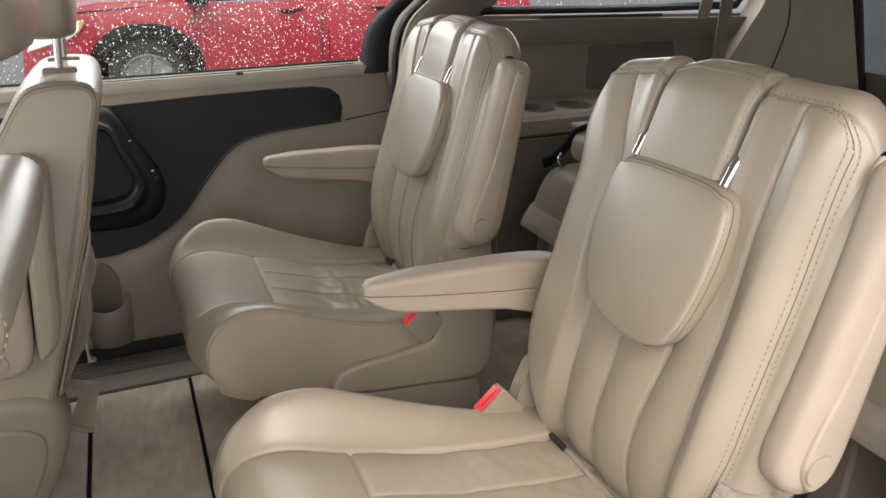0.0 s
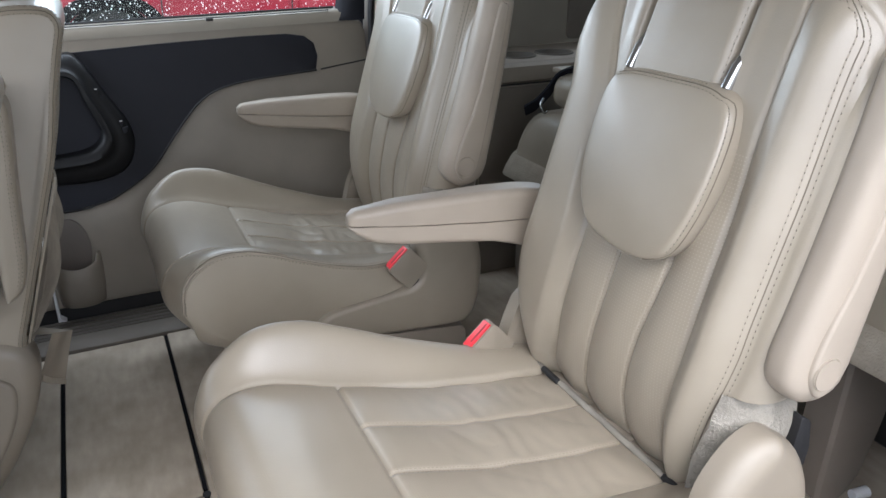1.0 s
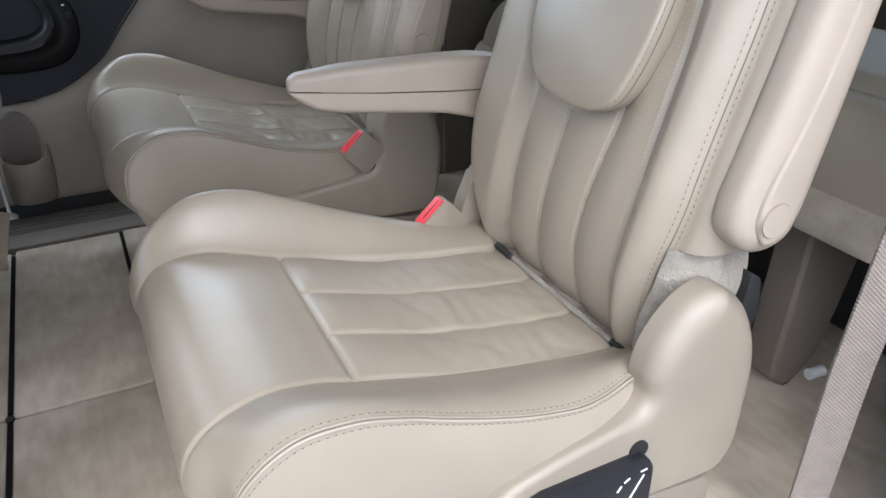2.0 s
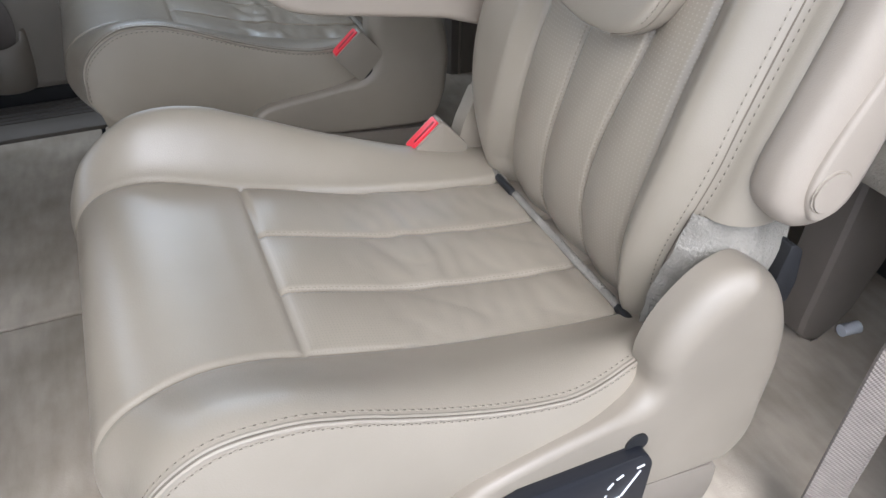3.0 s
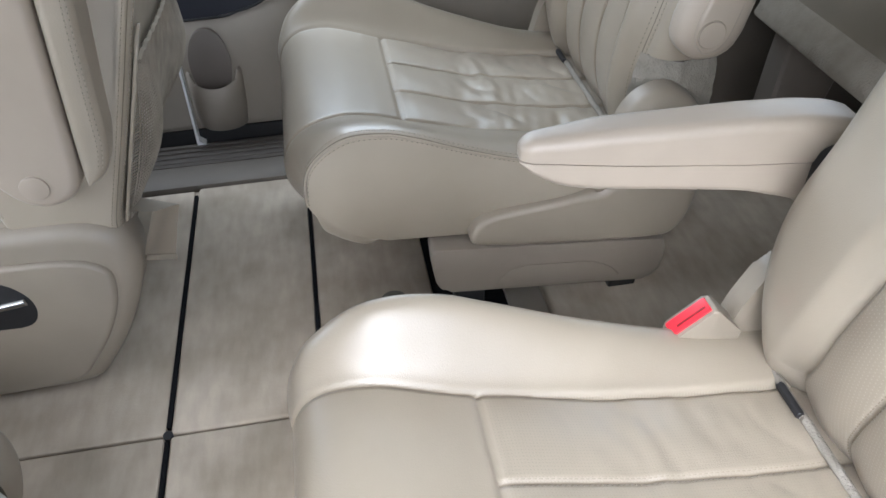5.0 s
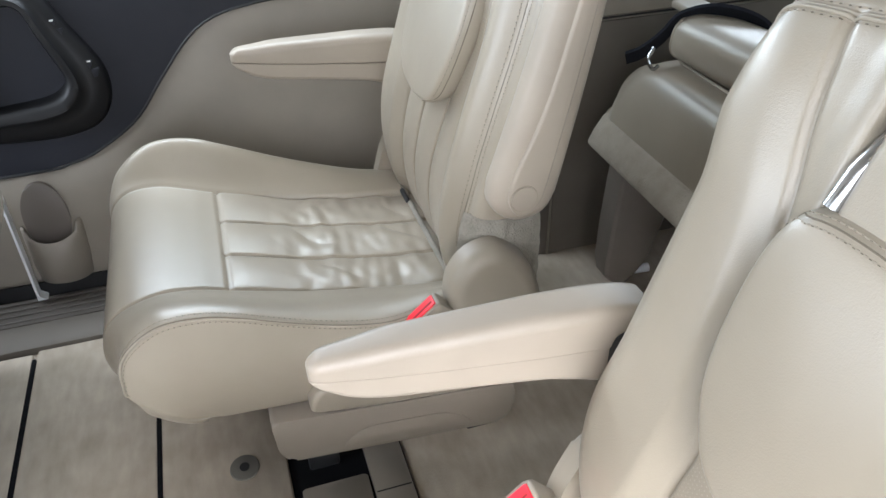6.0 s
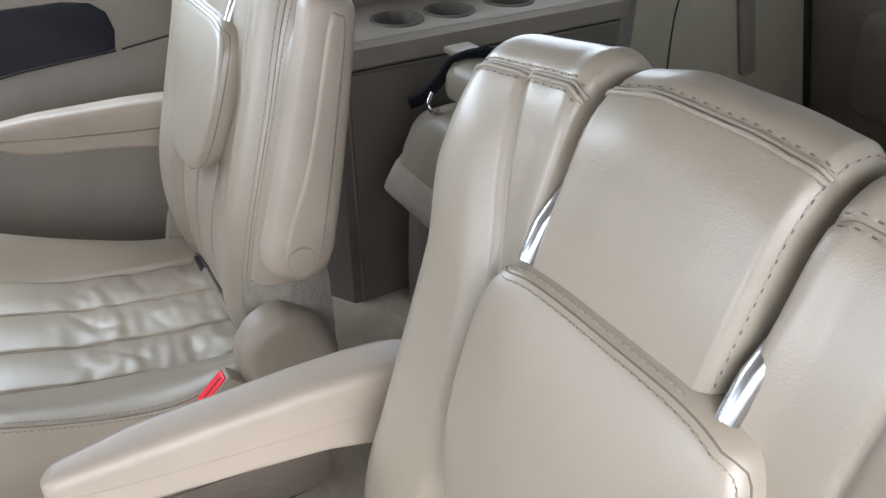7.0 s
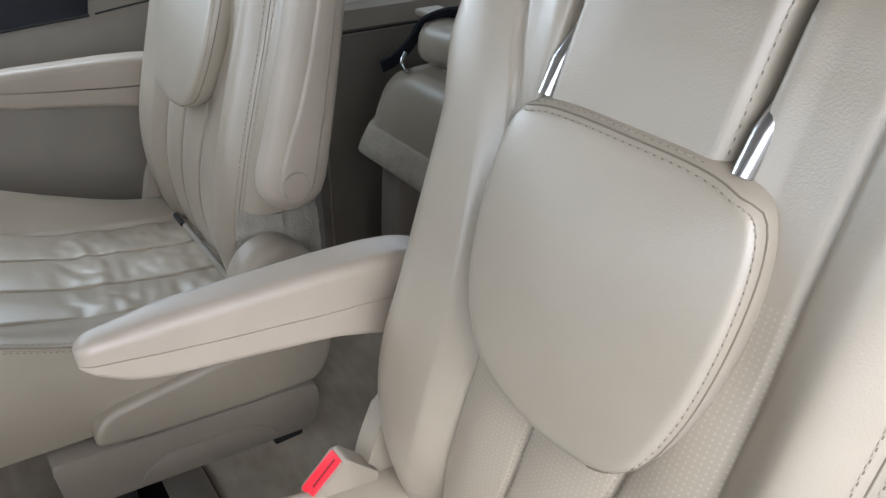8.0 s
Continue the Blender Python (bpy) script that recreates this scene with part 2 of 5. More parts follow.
def ribbon(bm, pts, wide, width, thick):
    """A strap along pts; wide: the direction across it."""
    pts, w = [Vector(p) for p in pts], Vector(wide).normalized()
    rings = []
    for i, p in enumerate(pts):
        d = (pts[min(i + 1, len(pts) - 1)] - pts[max(i - 1, 0)]).normalized()
        n = d.cross(w).normalized()
        a, b = w * width / 2, n * thick / 2
        rings.append([p - a - b, p + a - b, p + a + b, p - a + b])
    loft(bm, rings)
    return bm


def stitches(bm, pts, normals, length=0.0055, gap=0.0035, r=0.0008, pits=True):
    """Short threads along a curve, lying on the surface."""
    p = np.array(pts, float)
    far = np.r_[0, np.cumsum(np.linalg.norm(np.diff(p, axis=0), axis=1))]
    s = 0.0
    while s + length < far[-1]:
        mid = s + length / 2
        a = Vector([np.interp(s, far, p[:, j]) for j in range(3)])
        b = Vector([np.interp(s + length, far, p[:, j]) for j in range(3)])
        n = Vector([np.interp(mid, far, np.array(normals)[:, j]) for j in range(3)]).normalized()
        d = (b - a).normalized()
        w = d.cross(n).normalized() * r
        h = n * r * 1.2
        m = (a + b) / 2 + h * 0.9
        add(bm, [a - w, a + w, m - w * 1.1 , m + w * 1.1, b - w, b + w, m - w - h * 1.5, m + w - h * 1.5],
            [(0, 1, 3, 2), (2, 3, 5, 4), (0, 2, 6), (2, 4, 6), (1, 7, 3), (3, 7, 5)])
        c, e, o = b + d * gap * 0.5, d * (gap * 0.5), n * 0.00025
        if not pits:
            s += length + gap
            continue
        for k in add(bm, [c - e + o, c - e * 0.5 - w * 0.7 + o, c + e * 0.5 - w * 0.7 + o, c + e + o, c + e * 0.5 + w * 0.7 + o, c - e * 0.5 + w * 0.7 + o], [tuple(range(6))])[0].link_faces:
            k.material_index = 1
        s += length + gap
    return bm


def seam(pts, normals, parent, thread=None, length=0.0045, gap=0.0032, r=0.0007, pit=None):
    """One row of stitches as a part."""
    ob = part("stitching", stitches(bmesh.new(), pts, normals, length, gap, r, thread is None), [thread or STITCH, pit or HOLE], parent)
    return tagged(ob, "row of beige thread stitches", kind="stuff")


def pebble(bm, outline, face, back, r, n=140, steps=8, limit=None):
    """A plate between two y values, from a smooth outline in x, z, whose face rounds over by r."""
    p = spline(outline, n, True)
    d = np.roll(p, -2, 0) - np.roll(p, 2, 0)
    d /= np.linalg.norm(d, axis=1)[:, None]
    inward = np.stack([-d[:, 1], d[:, 0]], 1)
    area = 0.5 * np.sum(p[:, 0] * np.roll(p[:, 1], -1) - p[:, 1] * np.roll(p[:, 0], -1))
    if area < 0:
        inward = -inward
    sign = 1 if back > face else -1
    room = np.full(n, r)
    for k in range(n):
        v = p - p[k]
        lean = v @ inward[k]
        ok = lean > 1e-6
        room[k] = min(r, 0.8 * np.min((v[ok] ** 2).sum(1) / (2 * lean[ok])))
    for _ in range(4):
        room = np.minimum(room, (np.roll(room, 1) + room + np.roll(room, -1)) / 3)
    if limit:
        room = np.minimum(room, [limit(x, z) for x, z in p])
        for _ in range(14):
            room = np.minimum(room, (np.roll(room, 1) + room + np.roll(room, -1)) / 3)
    deep = room if limit else np.full(n, r)
    rings = [[(x, back, z) for x, z in p]]
    for q in np.linspace(0, math.pi / 2, steps):
        off = p + inward * (room * (1 - math.cos(q)))[:, None]
        rings.append([(x, face + sign * k * (1 - math.sin(q)), z) for (x, z), k in zip(off, deep)])
    loft(bm, rings)
    return bm


def smooth01(a, b, v):
    s = np.clip((v - a) / (b - a), 0, 1)
    return s * s * (3 - 2 * s)


def groove(d, wide, deep):
    return -deep * np.exp(-((d / wide) ** 2))


class Swept:
    """A surface from a side profile in x, z, spread across y, pushed along its normal by push(far, t, u)."""
    def __init__(self, profile, ns, us, yc, push, half, drop=None, spread=None):
        self.c = spline(profile, ns)
        d = np.gradient(self.c, axis=0)
        d /= np.linalg.norm(d, axis=1)[:, None]
        self.n = np.stack([-d[:, 1], d[:, 0]], 1)
        self.us, self.yc = us, yc
        self.p = np.zeros((ns, len(us), 3))
        for i in range(ns):
            x, z = self.c[i]
            w = half(x, z, i / (ns - 1))
            d = push(x, z, i / (ns - 1), us)
            self.p[i, :, 0] = x + self.n[i, 0] * d
            self.p[i, :, 1] = yc + us * w + (spread(x, z, us) if spread else 0)
            self.p[i, :, 2] = z + self.n[i, 1] * d - (drop(z, us) if drop else 0)

    def line(self, places):
        """Points and normals at (share of the profile, u) pairs."""
        ns, nu = self.p.shape[:2]
        pts, nor = [], []
        for s, u in places:
            i = int(np.clip(s * (ns - 1), 0, ns - 1))
            j = int(np.clip(np.searchsorted(self.us, u), 1, nu - 2))
            i1, j1 = min(max(i, 1), ns - 2), j
            a, b = self.p[i1 + 1, j1] - self.p[i1 - 1, j1], self.p[i1, j1 + 1] - self.p[i1, j1 - 1]
            f = (u - self.us[j - 1]) / (self.us[j] - self.us[j - 1])
            n = np.cross(a, b)
            n = n / np.linalg.norm(n)
            if n @ np.array([self.n[i, 0], 0, self.n[i, 1]]) < 0:
                n = -n
            pts.append(self.p[i, j - 1] * (1 - f) + self.p[i, j] * f)
            nor.append(n)
        return np.array(pts), np.array(nor)

    def share(self, x=None, z=None, lo=0.0, hi=1.0):
        """The share of the profile, between lo and hi, nearest to x or z."""
        k = np.arange(len(self.c)) / (len(self.c) - 1)
        off = np.abs(self.c[:, 0] - x) if x is not None else np.abs(self.c[:, 1] - z)
        off[(k < lo) | (k > hi)] = 9
        return float(k[np.argmin(off)])


# ---- second row seats ----
YN, YF = 0.783, 1.588
CUSHION = [(0.25, 0.192), (0.212, 0.195), (0.171, 0.215), (0.141, 0.256), (0.132, 0.29), (0.143, 0.327), (0.172, 0.351), (0.22, 0.359),
           (0.27, 0.349), (0.31, 0.336), (0.40, 0.312), (0.50, 0.292), (0.60, 0.277), (0.69, 0.27)]
BACK = [(0.70, 0.22), (0.668, 0.245), (0.642, 0.29), (0.626, 0.36), (0.625, 0.43), (0.637, 0.50), (0.66, 0.58), (0.688, 0.67), (0.712, 0.75),
        (0.728, 0.80), (0.745, 0.838), (0.77, 0.857), (0.80, 0.852), (0.818, 0.82), (0.812, 0.76), (0.795, 0.645), (0.775, 0.50), (0.765, 0.36)]


def crease(x, y, seed, scale):
    return noise.noise(Vector((x * scale, y * scale * 0.55 + seed, seed * 3.1)))


LIFT = spline([(0.13, 0.0), (0.145, 0.003), (0.17, 0.016), (0.22, 0.041), (0.27, 0.049), (0.335, 0.044), (0.455, 0.026), (0.58, 0.008), (0.70, 0.002)], 120)
LOW = spline([(0.10, -0.028), (0.14, -0.022), (0.165, -0.008), (0.20, 0.012), (0.23, 0.025), (0.27, 0.033), (0.31, 0.034), (0.35, 0.029), (0.40, 0.023), (0.45, 0.018), (0.50, 0.017), (0.55, 0.022), (0.60, 0.030), (0.70, 0.036)], 200)


def cushion_push(x, z, s, us, worn):
    a = np.abs(us) * 0.235
    lift, low = np.interp(x, LIFT[:, 0], LIFT[:, 1]) * 1.2, np.interp(x, LOW[:, 0], LOW[:, 1])
    if z < 0.26:
        lift = lift * smooth01(0.18, 0.26, z)
    if z < 0.33 and s < 0.36:
        low = low + (-0.027 * smooth01(0.190, 0.25, z) - low) * smooth01(0.33, 0.30, z)
    seam = 0.143 + 0.022 * smooth01(0.30, 0.13, x)
    tall = lift * smooth01(seam, 0.208, a) * (1 - 0.75 * smooth01(0.210, 0.236, a)) - 0.012 * smooth01(0.212, 0.236, a) ** 2
    flat = low * smooth01(seam, 0.248, a) + 0.007 * np.sin(np.clip((a - seam) / (0.253 - seam), 0, 1) * math.pi) * float(smooth01(0.14, 0.20, x)) * float(smooth01(0.24, 0.31, z) if x < 0.3 else 1)
    d = np.where(us > 0, tall, flat)
    inside = a < seam
    d = d + groove(a - seam, 0.0032, 0.0034)
    d = d + np.where(us > 0, 0.004 * np.sin(np.clip((a - seam) / (0.235 - seam), 0, 1) * math.pi), 0)
    if z > 0.25:
        d = d + np.where(inside, groove(x - 0.313, 0.0035, 0.0045), 0)
    if x > 0.313 and z > 0.25:
        v = us * 0.235
        for c in (0.045, -0.052):
            d = d + groove(v - c, 0.003, 0.0035)
        cell = np.where(v > 0.045, (v - 0.045) / 0.098, np.where(v > -0.052, (v + 0.052) / 0.097, (v + 0.143) / 0.091))
        d = d + np.where(inside, 0.0035 * np.sin(np.clip(cell, 0, 1) * math.pi), 0) * smooth01(0.313, 0.34, x)
        fold = worn * np.array([crease(x, t, 2.0, 22) + 0.5 * crease(x, t, 5.0, 55) - 0.35 * (1 - abs(crease(x + 0.3 * t, 1.3 * t, 8.0, 13))) ** 5 for t in v])
        d = d + np.where(inside, 0.0034 * fold * smooth01(0.36, 0.46, x) * (1 - 0.5 * smooth01(0.6, 0.66, x)), 0)
        d = d + np.where(inside, -0.006 * smooth01(0.34, 0.48, x), 0)
    return d


def back_half(x, z, s):
    return 0.221 - 0.040 * float(smooth01(0.50, 0.29, z))


def back_drop(z, us):
    """Rounds the upper corners, more on the armrest side, and crowns the middle panel."""
    v = np.abs(us) * 0.221
    soft = np.clip(v - 0.161, 0, 0.0595)
    tight = np.clip(v - 0.187, 0, 0.0335)
    corner = np.where(us > 0, 0.060 - np.sqrt(0.060**2 - soft**2) + 0.013 * smooth01(0.088, 0.185, v) - 0.002, 0.034 - np.sqrt(0.034**2 - tight**2))
    wing = corner + 0.007 * smooth01(0.098, 0.0815, v)
    return np.where(v > 0.0795, wing, np.where(us > 0, 0.010, 0.004) * smooth01(0.025, 0.078, v)) * float(smooth01(0.72, 0.835, z))


def cushion_spread(x, z, us):
    """The edge on the door side of the cushion tucks in towards the hinge."""
    return 0.024 * float(smooth01(0.50, 0.63, x)) * smooth01(-0.72, -1.06, us)


def back_spread(x, z, us):
    """The fuller bolster on the armrest side, at the shoulder and at the foot."""
    return (0.003 + 0.016 * smooth01(0.69, 0.77, z)) * smooth01(0.35, 0.85, us) + 0.030 * smooth01(0.55, 0.33, z) * smooth01(0.5, 0.95, us)


# the upright seams, from the door side to the armrest side; the panels narrow towards the waist
SEAM_Z = (0.30, 0.334, 0.375, 0.445, 0.49, 0.535, 0.63, 0.73, 0.78, 0.84)
SEAM_V = [spline(list(zip(SEAM_Z, row)), 80) for row in (
    (-0.149, -0.149, -0.148, -0.146, -0.145, -0.145, -0.145, -0.145, -0.145, -0.145),
    (-0.057, -0.058, -0.062, -0.070, -0.077, -0.084, -0.090, -0.090, -0.090, -0.090),
    (0.053, 0.042, 0.029, 0.011, 0.006, 0.002, 0.0, 0.0, 0.0, 0.0),
    (0.142, 0.128, 0.112, 0.090, 0.083, 0.081, 0.093, 0.111, 0.123, 0.134))]


def back_seam(k, z):
    return float(np.interp(z, SEAM_V[k][:, 0], SEAM_V[k][:, 1]))


TOP_SEAM, MID_SEAM = 0.5465, 0.5587  # shares of the profile at which the wings and the middle panel are seamed


def back_push(x, z, s, us):
    a = np.abs(us) * 0.221
    rear = -0.015 * smooth01(0.19, 0.221, a) ** 2
    if s >= 0.64:
        return rear
    over = float(smooth01(0.52, 0.60, s))
    flat = float(smooth01(0.505, 0.552, s))
    crisp = float(smooth01(0.542, 0.549, s))
    v = us * 0.221
    lines = [back_seam(k, z) for k in range(4)]
    rim = np.where(v > 0, lines[3], -lines[0])
    d = -0.012 * (1 - smooth01(rim, rim + 0.032, a)) * (1 - flat) * (1 - 0.8 * float(smooth01(0.60, 0.72, z))) - 0.024 * smooth01(0.165, 0.224, a) ** 1.7
    d = d + 0.006 * np.sin(np.clip((a - rim) / (0.210 - rim), 0, 1) * math.pi) * (1 - flat)
    d = d + groove(a - rim, 0.0035, np.where(v > 0, 0.005, 0.0036)) * (1 - crisp)
    d = d + groove((s - np.where(a < 0.078, MID_SEAM, TOP_SEAM)) * 1.36, 0.003, 0.0026)
    d = d - 0.022 * (np.clip(v - 0.202, 0, 0.05) / 0.019) ** 2 * (1 - over)
    if z < 0.66:
        low = float(smooth01(0.66, 0.60, z))
        for c in lines[1:3]:
            d = d + groove(v - c, 0.003, 0.005) * low
        for c0, c1 in zip(lines[:3], lines[1:]):
            d = d + np.where((v > c0) & (v < c1), 0.0065 * np.sin(np.clip((v - c0) / (c1 - c0), 0, 1) * math.pi), 0) * low
    if z > 0.62:
        up = float(smooth01(0.64, 0.70, z))
        d = d + up * groove(a - 0.0805, 0.0032, 0.016)
        d = d + up * 0.008 * (1 - smooth01(0.066, 0.0785, a))
        d = d + up * 0.003 * smooth01(0.080, 0.086, a) * smooth01(0.110, 0.09, a)
    back = float(smooth01(0.58, 0.64, s))
    return d * (1 - back) + rear * back


def second_row_seat(yc, pocket, worn):
    """pocket: whether the shield has the buckle's pocket; worn: how deep the cushion is creased."""
    seat = empty("second_row_seat", (0.42, yc, 0), "beige leather captain's seat with folded head restraint" + (", well creased" if worn > 1.2 else ""), "car seat", "second row seats")
    us = np.linspace(-1.077, 1, 250)
    # cushion
    cu = Swept(CUSHION, 210, us, yc, lambda x, z, s, u: cushion_push(x, z, s, u, worn), lambda x, z, s: 0.235 - 0.02 * float(smooth01(0.25, 0.19, z)), None, cushion_spread)
    k_perf = cu.share(x=0.313, lo=0.4)
    bm = bmesh.new()
    grid(bm, cu.p, slot=lambda i, j: int(i / 209 > k_perf and abs(us[j]) * 0.235 < 0.143))
    cushion = part("cushion", bm, [LEATHER, PERFORATED], seat, "creased beige leather seat cushion", 80)
    for side, j, rim in ((-1, 0, 1.077), (1, 249, 1.0)):
        edge = cu.p[:, j]
        bm = bmesh.new()
        rows = []
        foot = np.stack([np.interp(np.arange(210), [0, 60, 209], [0.25, 0.27, 0.69]), np.full(210, yc + side * 0.222 * rim), np.interp(np.arange(210), [0, 60, 209], [0.194, 0.187, 0.160])], 1)
        for w in np.linspace(0, 1, 14):
            row = edge * (1 - w) + foot * w
            row[:, 1] += side * 0.012 * math.sin(w * math.pi)
            rows.append(row)
        grid(bm, rows)
        part("side_panel", bm, LEATHER, cushion, "", 80)
        top, nor = cu.line([(q, side * (rim - 0.0095)) for q in np.linspace(0.20, 0.94, 170)])
        k = np.linspace(0.20 * 209, 0.94 * 209, 170).astype(int)
        low = 0.990 * edge[k] + 0.010 * foot[k] + np.array((0, side * 0.0006, 0))
        bm = bmesh.new()
        tube(bm, edge[k] + np.array((0, side * 0.0008, 0.0008)), 0.0008, 6)
        part("seam_line", bm, HOLE, cushion)
        for run in (top - nor * 0.0009, low):
            bm = bmesh.new()
            tube(bm, run, 0.0022, 8)
            part("welt", bm, PIPING, cushion)
        row, nor = cu.line([(q, side * (rim - 0.032)) for q in np.linspace(0.20, 0.94, 170)])
        seam(row, nor, cushion, None, 0.0042, 0.003, 0.0008, PIT)
        row = 0.962 * edge[k] + 0.038 * foot[k] + np.array((0, side * (0.0003 + 0.012 * math.sin(0.038 * math.pi)), 0))
        seam(row, np.tile((0, side, 0.2), (170, 1)), cushion, None, 0.0042, 0.003, 0.0008, PIT)
    k0 = k_perf
    for c in (0.045, -0.052):
        for off in (-0.0036, 0.0036):
            row, nor = cu.line([(q, (c + off) / 0.235) for q in np.linspace(k0 + 0.01, 0.97, 150)])
            seam(row, nor, cushion, LIGHT_STITCH, 0.0038, 0.002, 0.0005)
    # backrest
    us = np.r_[np.linspace(-1, 0.9, 299), np.linspace(0.9055, 1, 24)]
    ba = Swept(BACK, 340, us, yc, back_push, back_half, back_drop, back_spread)
    bm = bmesh.new()
    low = ba.share(z=0.68, hi=0.6)
    insert = [(back_seam(0, z), back_seam(3, z)) for z in ba.c[:, 1]]
    grid(bm, ba.p, slot=lambda i, j: int(0.02 < i / 339 < low and insert[i][0] < us[j] * 0.221 < insert[i][1]))
    back = part("backrest", bm, [LEATHER, PERFORATED_BACK], seat, "beige leather backrest with vertical seams", 80)
    for side, j in ((-1, 0), (1, 322)):
        edge = ba.p[:, j]
        top = int(np.argmax(edge[:, 2]))
        zs = np.linspace(0.436 if side < 0 else 0.255, edge[top, 2] - 0.004, 60)
        f, r = edge[: top + 1], edge[top:][::-1]
        front = np.stack([np.interp(zs, f[:, 2], f[:, 0]), np.interp(zs, f[:, 2], f[:, 1]), zs], 1)
        zr = np.maximum(zs, r[0, 2])
        rear = np.stack([np.interp(zr, r[:, 2], r[:, 0]), np.interp(zr, r[:, 2], r[:, 1]), zs], 1)
        bm = bmesh.new()
        rows = []
        for w in np.r_[0, 0.008, 0.02, 0.04, 0.065, 0.09, np.linspace(0.14, 1, 12)]:
            row = front * (1 - w) + rear * w
            row[:, 1] += side * ((0.006 + 0.024 * (1 - smooth01(0.66, 0.82, row[:, 2]))) * math.sin(w**0.7 * math.pi) ** 0.7 if side < 0 else 0.008 * math.sin(w * math.pi))
            rows.append(row)
        grid(bm, rows)
        part("side_panel", bm, LEATHER, back, "", 80)
        if side > 0:
            continue
        turn = [(0.7032 + 0.040 * math.sin(q), -0.1685 - 0.040 * math.cos(q)) for q in np.linspace(0, math.pi / 2, 14)]
        run = np.array([(p, -0.2115 + 0.003 * float(smooth01(0.5, 0.69, p))) for p in np.linspace(0.136, 0.69, 150)] + turn + [(0.7432, v) for v in np.linspace(-0.165, -0.088, 24)])
        along = np.gradient(run, axis=0)
        along /= np.linalg.norm(along, axis=1)[:, None]
        for off in (0.0, -0.0050, 0.0050):
            way = run + off * np.stack([-along[:, 1], along[:, 0]], 1)
            row, nor = ba.line([(p / 1.36, v / 0.221) for p, v in way])
            if off:
                seam(row, nor, back, None, 0.0042, 0.0033, 0.0008, PIT)
            else:
                bm = bmesh.new()
                tube(bm, row - nor * 0.0003, 0.0008, 6)
                part("seam_line", bm, HOLE, back)
    for k in (1, 2):
        for off in (-0.0036, 0.0036):
            qs = np.linspace(0.05, ba.share(z=0.60, hi=0.6), 130)
            row, nor = ba.line([(q, (back_seam(k, ba.c[int(q * 339)][1]) + off) / 0.221) for q in qs])
            seam(row, nor, back, LIGHT_STITCH, 0.0038, 0.002, 0.0005)
    for a, b, at in ((-0.33, 0.33, MID_SEAM), (0.385, 0.93, TOP_SEAM)):
        for off in (-0.0013, 0.0013):
            row, nor = ba.line([(at + off, u) for u in np.linspace(a, b, 90)])
            bm = bmesh.new()
            tube(bm, row + nor * 0.0004, 0.0017, 8)
            part("welt", bm, PIPING, back)
        for off in (-0.0040, 0.0040):
            row, nor = ba.line([(at + off, u) for u in np.linspace(a, b, 90)])
            seam(row, nor, back, None, 0.0048, 0.0034, 0.0008, PIT)
    # stitched sides of the middle panel
    for side in (-1, 1):
        qs = np.linspace(ba.share(z=0.742, hi=0.6), 0.592, 90)
        mid_row, nor = ba.line([(q, side * 0.0735 / 0.221) for q in qs])
        seam(mid_row, nor, back, None, 0.0046, 0.0032, 0.0007, PIT)
    # folded head restraint
    rest = empty("head_restraint", (0.69, yc - 0.012, 0.63))
    rest.parent = seat
    rest.matrix_parent_inverse = Matrix.Translation((-0.42, -yc, 0))
    outline = spline([(0.088, 0.741), (0, 0.745), (-0.072, 0.742), (-0.100, 0.722), (-0.109, 0.67), (-0.104, 0.604), (-0.083, 0.557), (-0.035, 0.543),
                      (0.025, 0.546), (0.068, 0.562), (0.100, 0.604), (0.113, 0.66), (0.112, 0.718)], 110, True)
    mid = np.array((0.004, 0.645))

    flank = np.gradient(outline, axis=0)
    flank = smooth01(0.35, 0.9, np.abs(flank[:, 1]) / np.linalg.norm(flank, axis=1))  # 1 on the sides of the pad, 0 on its top and foot

    def pillow(w, depth, w_side=None, depth_side=None):
        ring = []
        for p, k in zip(outline, flank):
            ww = w if w_side is None else w + (w_side - w) * k
            q = mid + (p - mid) * ww
            ring.append((0.684 + 0.36 * (q[1] - 0.64) - (depth if depth_side is None else depth + (depth_side - depth) * k), yc - 0.017 + q[0], q[1]))
        return ring

    bm = bmesh.new()
    rings = [pillow(w, 0.0285 + 0.0085 * (1 - w**2.4)) for w in np.r_[np.linspace(0.02, 0.8, 9), 0.87, 0.92]]
    rings += [pillow(w, d, w2, d2) for w, d, w2, d2 in ((0.95, 0.0286, 0.95, 0.0290), (0.963, 0.0276, 0.972, 0.0268), (0.971, 0.0262, 0.988, 0.0218), (0.976, 0.0264, 0.993, 0.0182), (0.984, 0.0243, 0.995, 0.0164),
                                                        (0.993, 0.0200, 0.999, 0.0142), (0.998, 0.0150, 1.0, 0.0115), (1.0, 0.009, 1.0, 0.008), (1.0, 0.005, 1.0, 0.004), (0.993, -0.001, 0.993, -0.002), (0.975, -0.006, 0.975, -0.006), (0.93, -0.009, 0.93, -0.009))]
    loft(bm, rings)
    pad = part("pad", bm, LEATHER, rest, "smooth beige leather pad", 70)
    bm = bmesh.new()
    ring = pillow(0.973, 0.0266, 0.996, 0.0170)
    tube(bm, ring[-6:] + ring[:60], 0.0007, 6)
    part("seam_line", bm, HOLE, pad)
    for w, depth, w2, d2, last in ((0.945, 0.0294, 0.982, 0.0247, 55), (0.990, 0.0222, 0.998, 0.0150, 22)):
        row = pillow(w, depth, w2, d2)
        seam(row[-6:] + row[:last], np.tile((-1, -0.3, 0.1), (6 + last, 1)), pad, None, 0.0036, 0.0028, 0.0007)
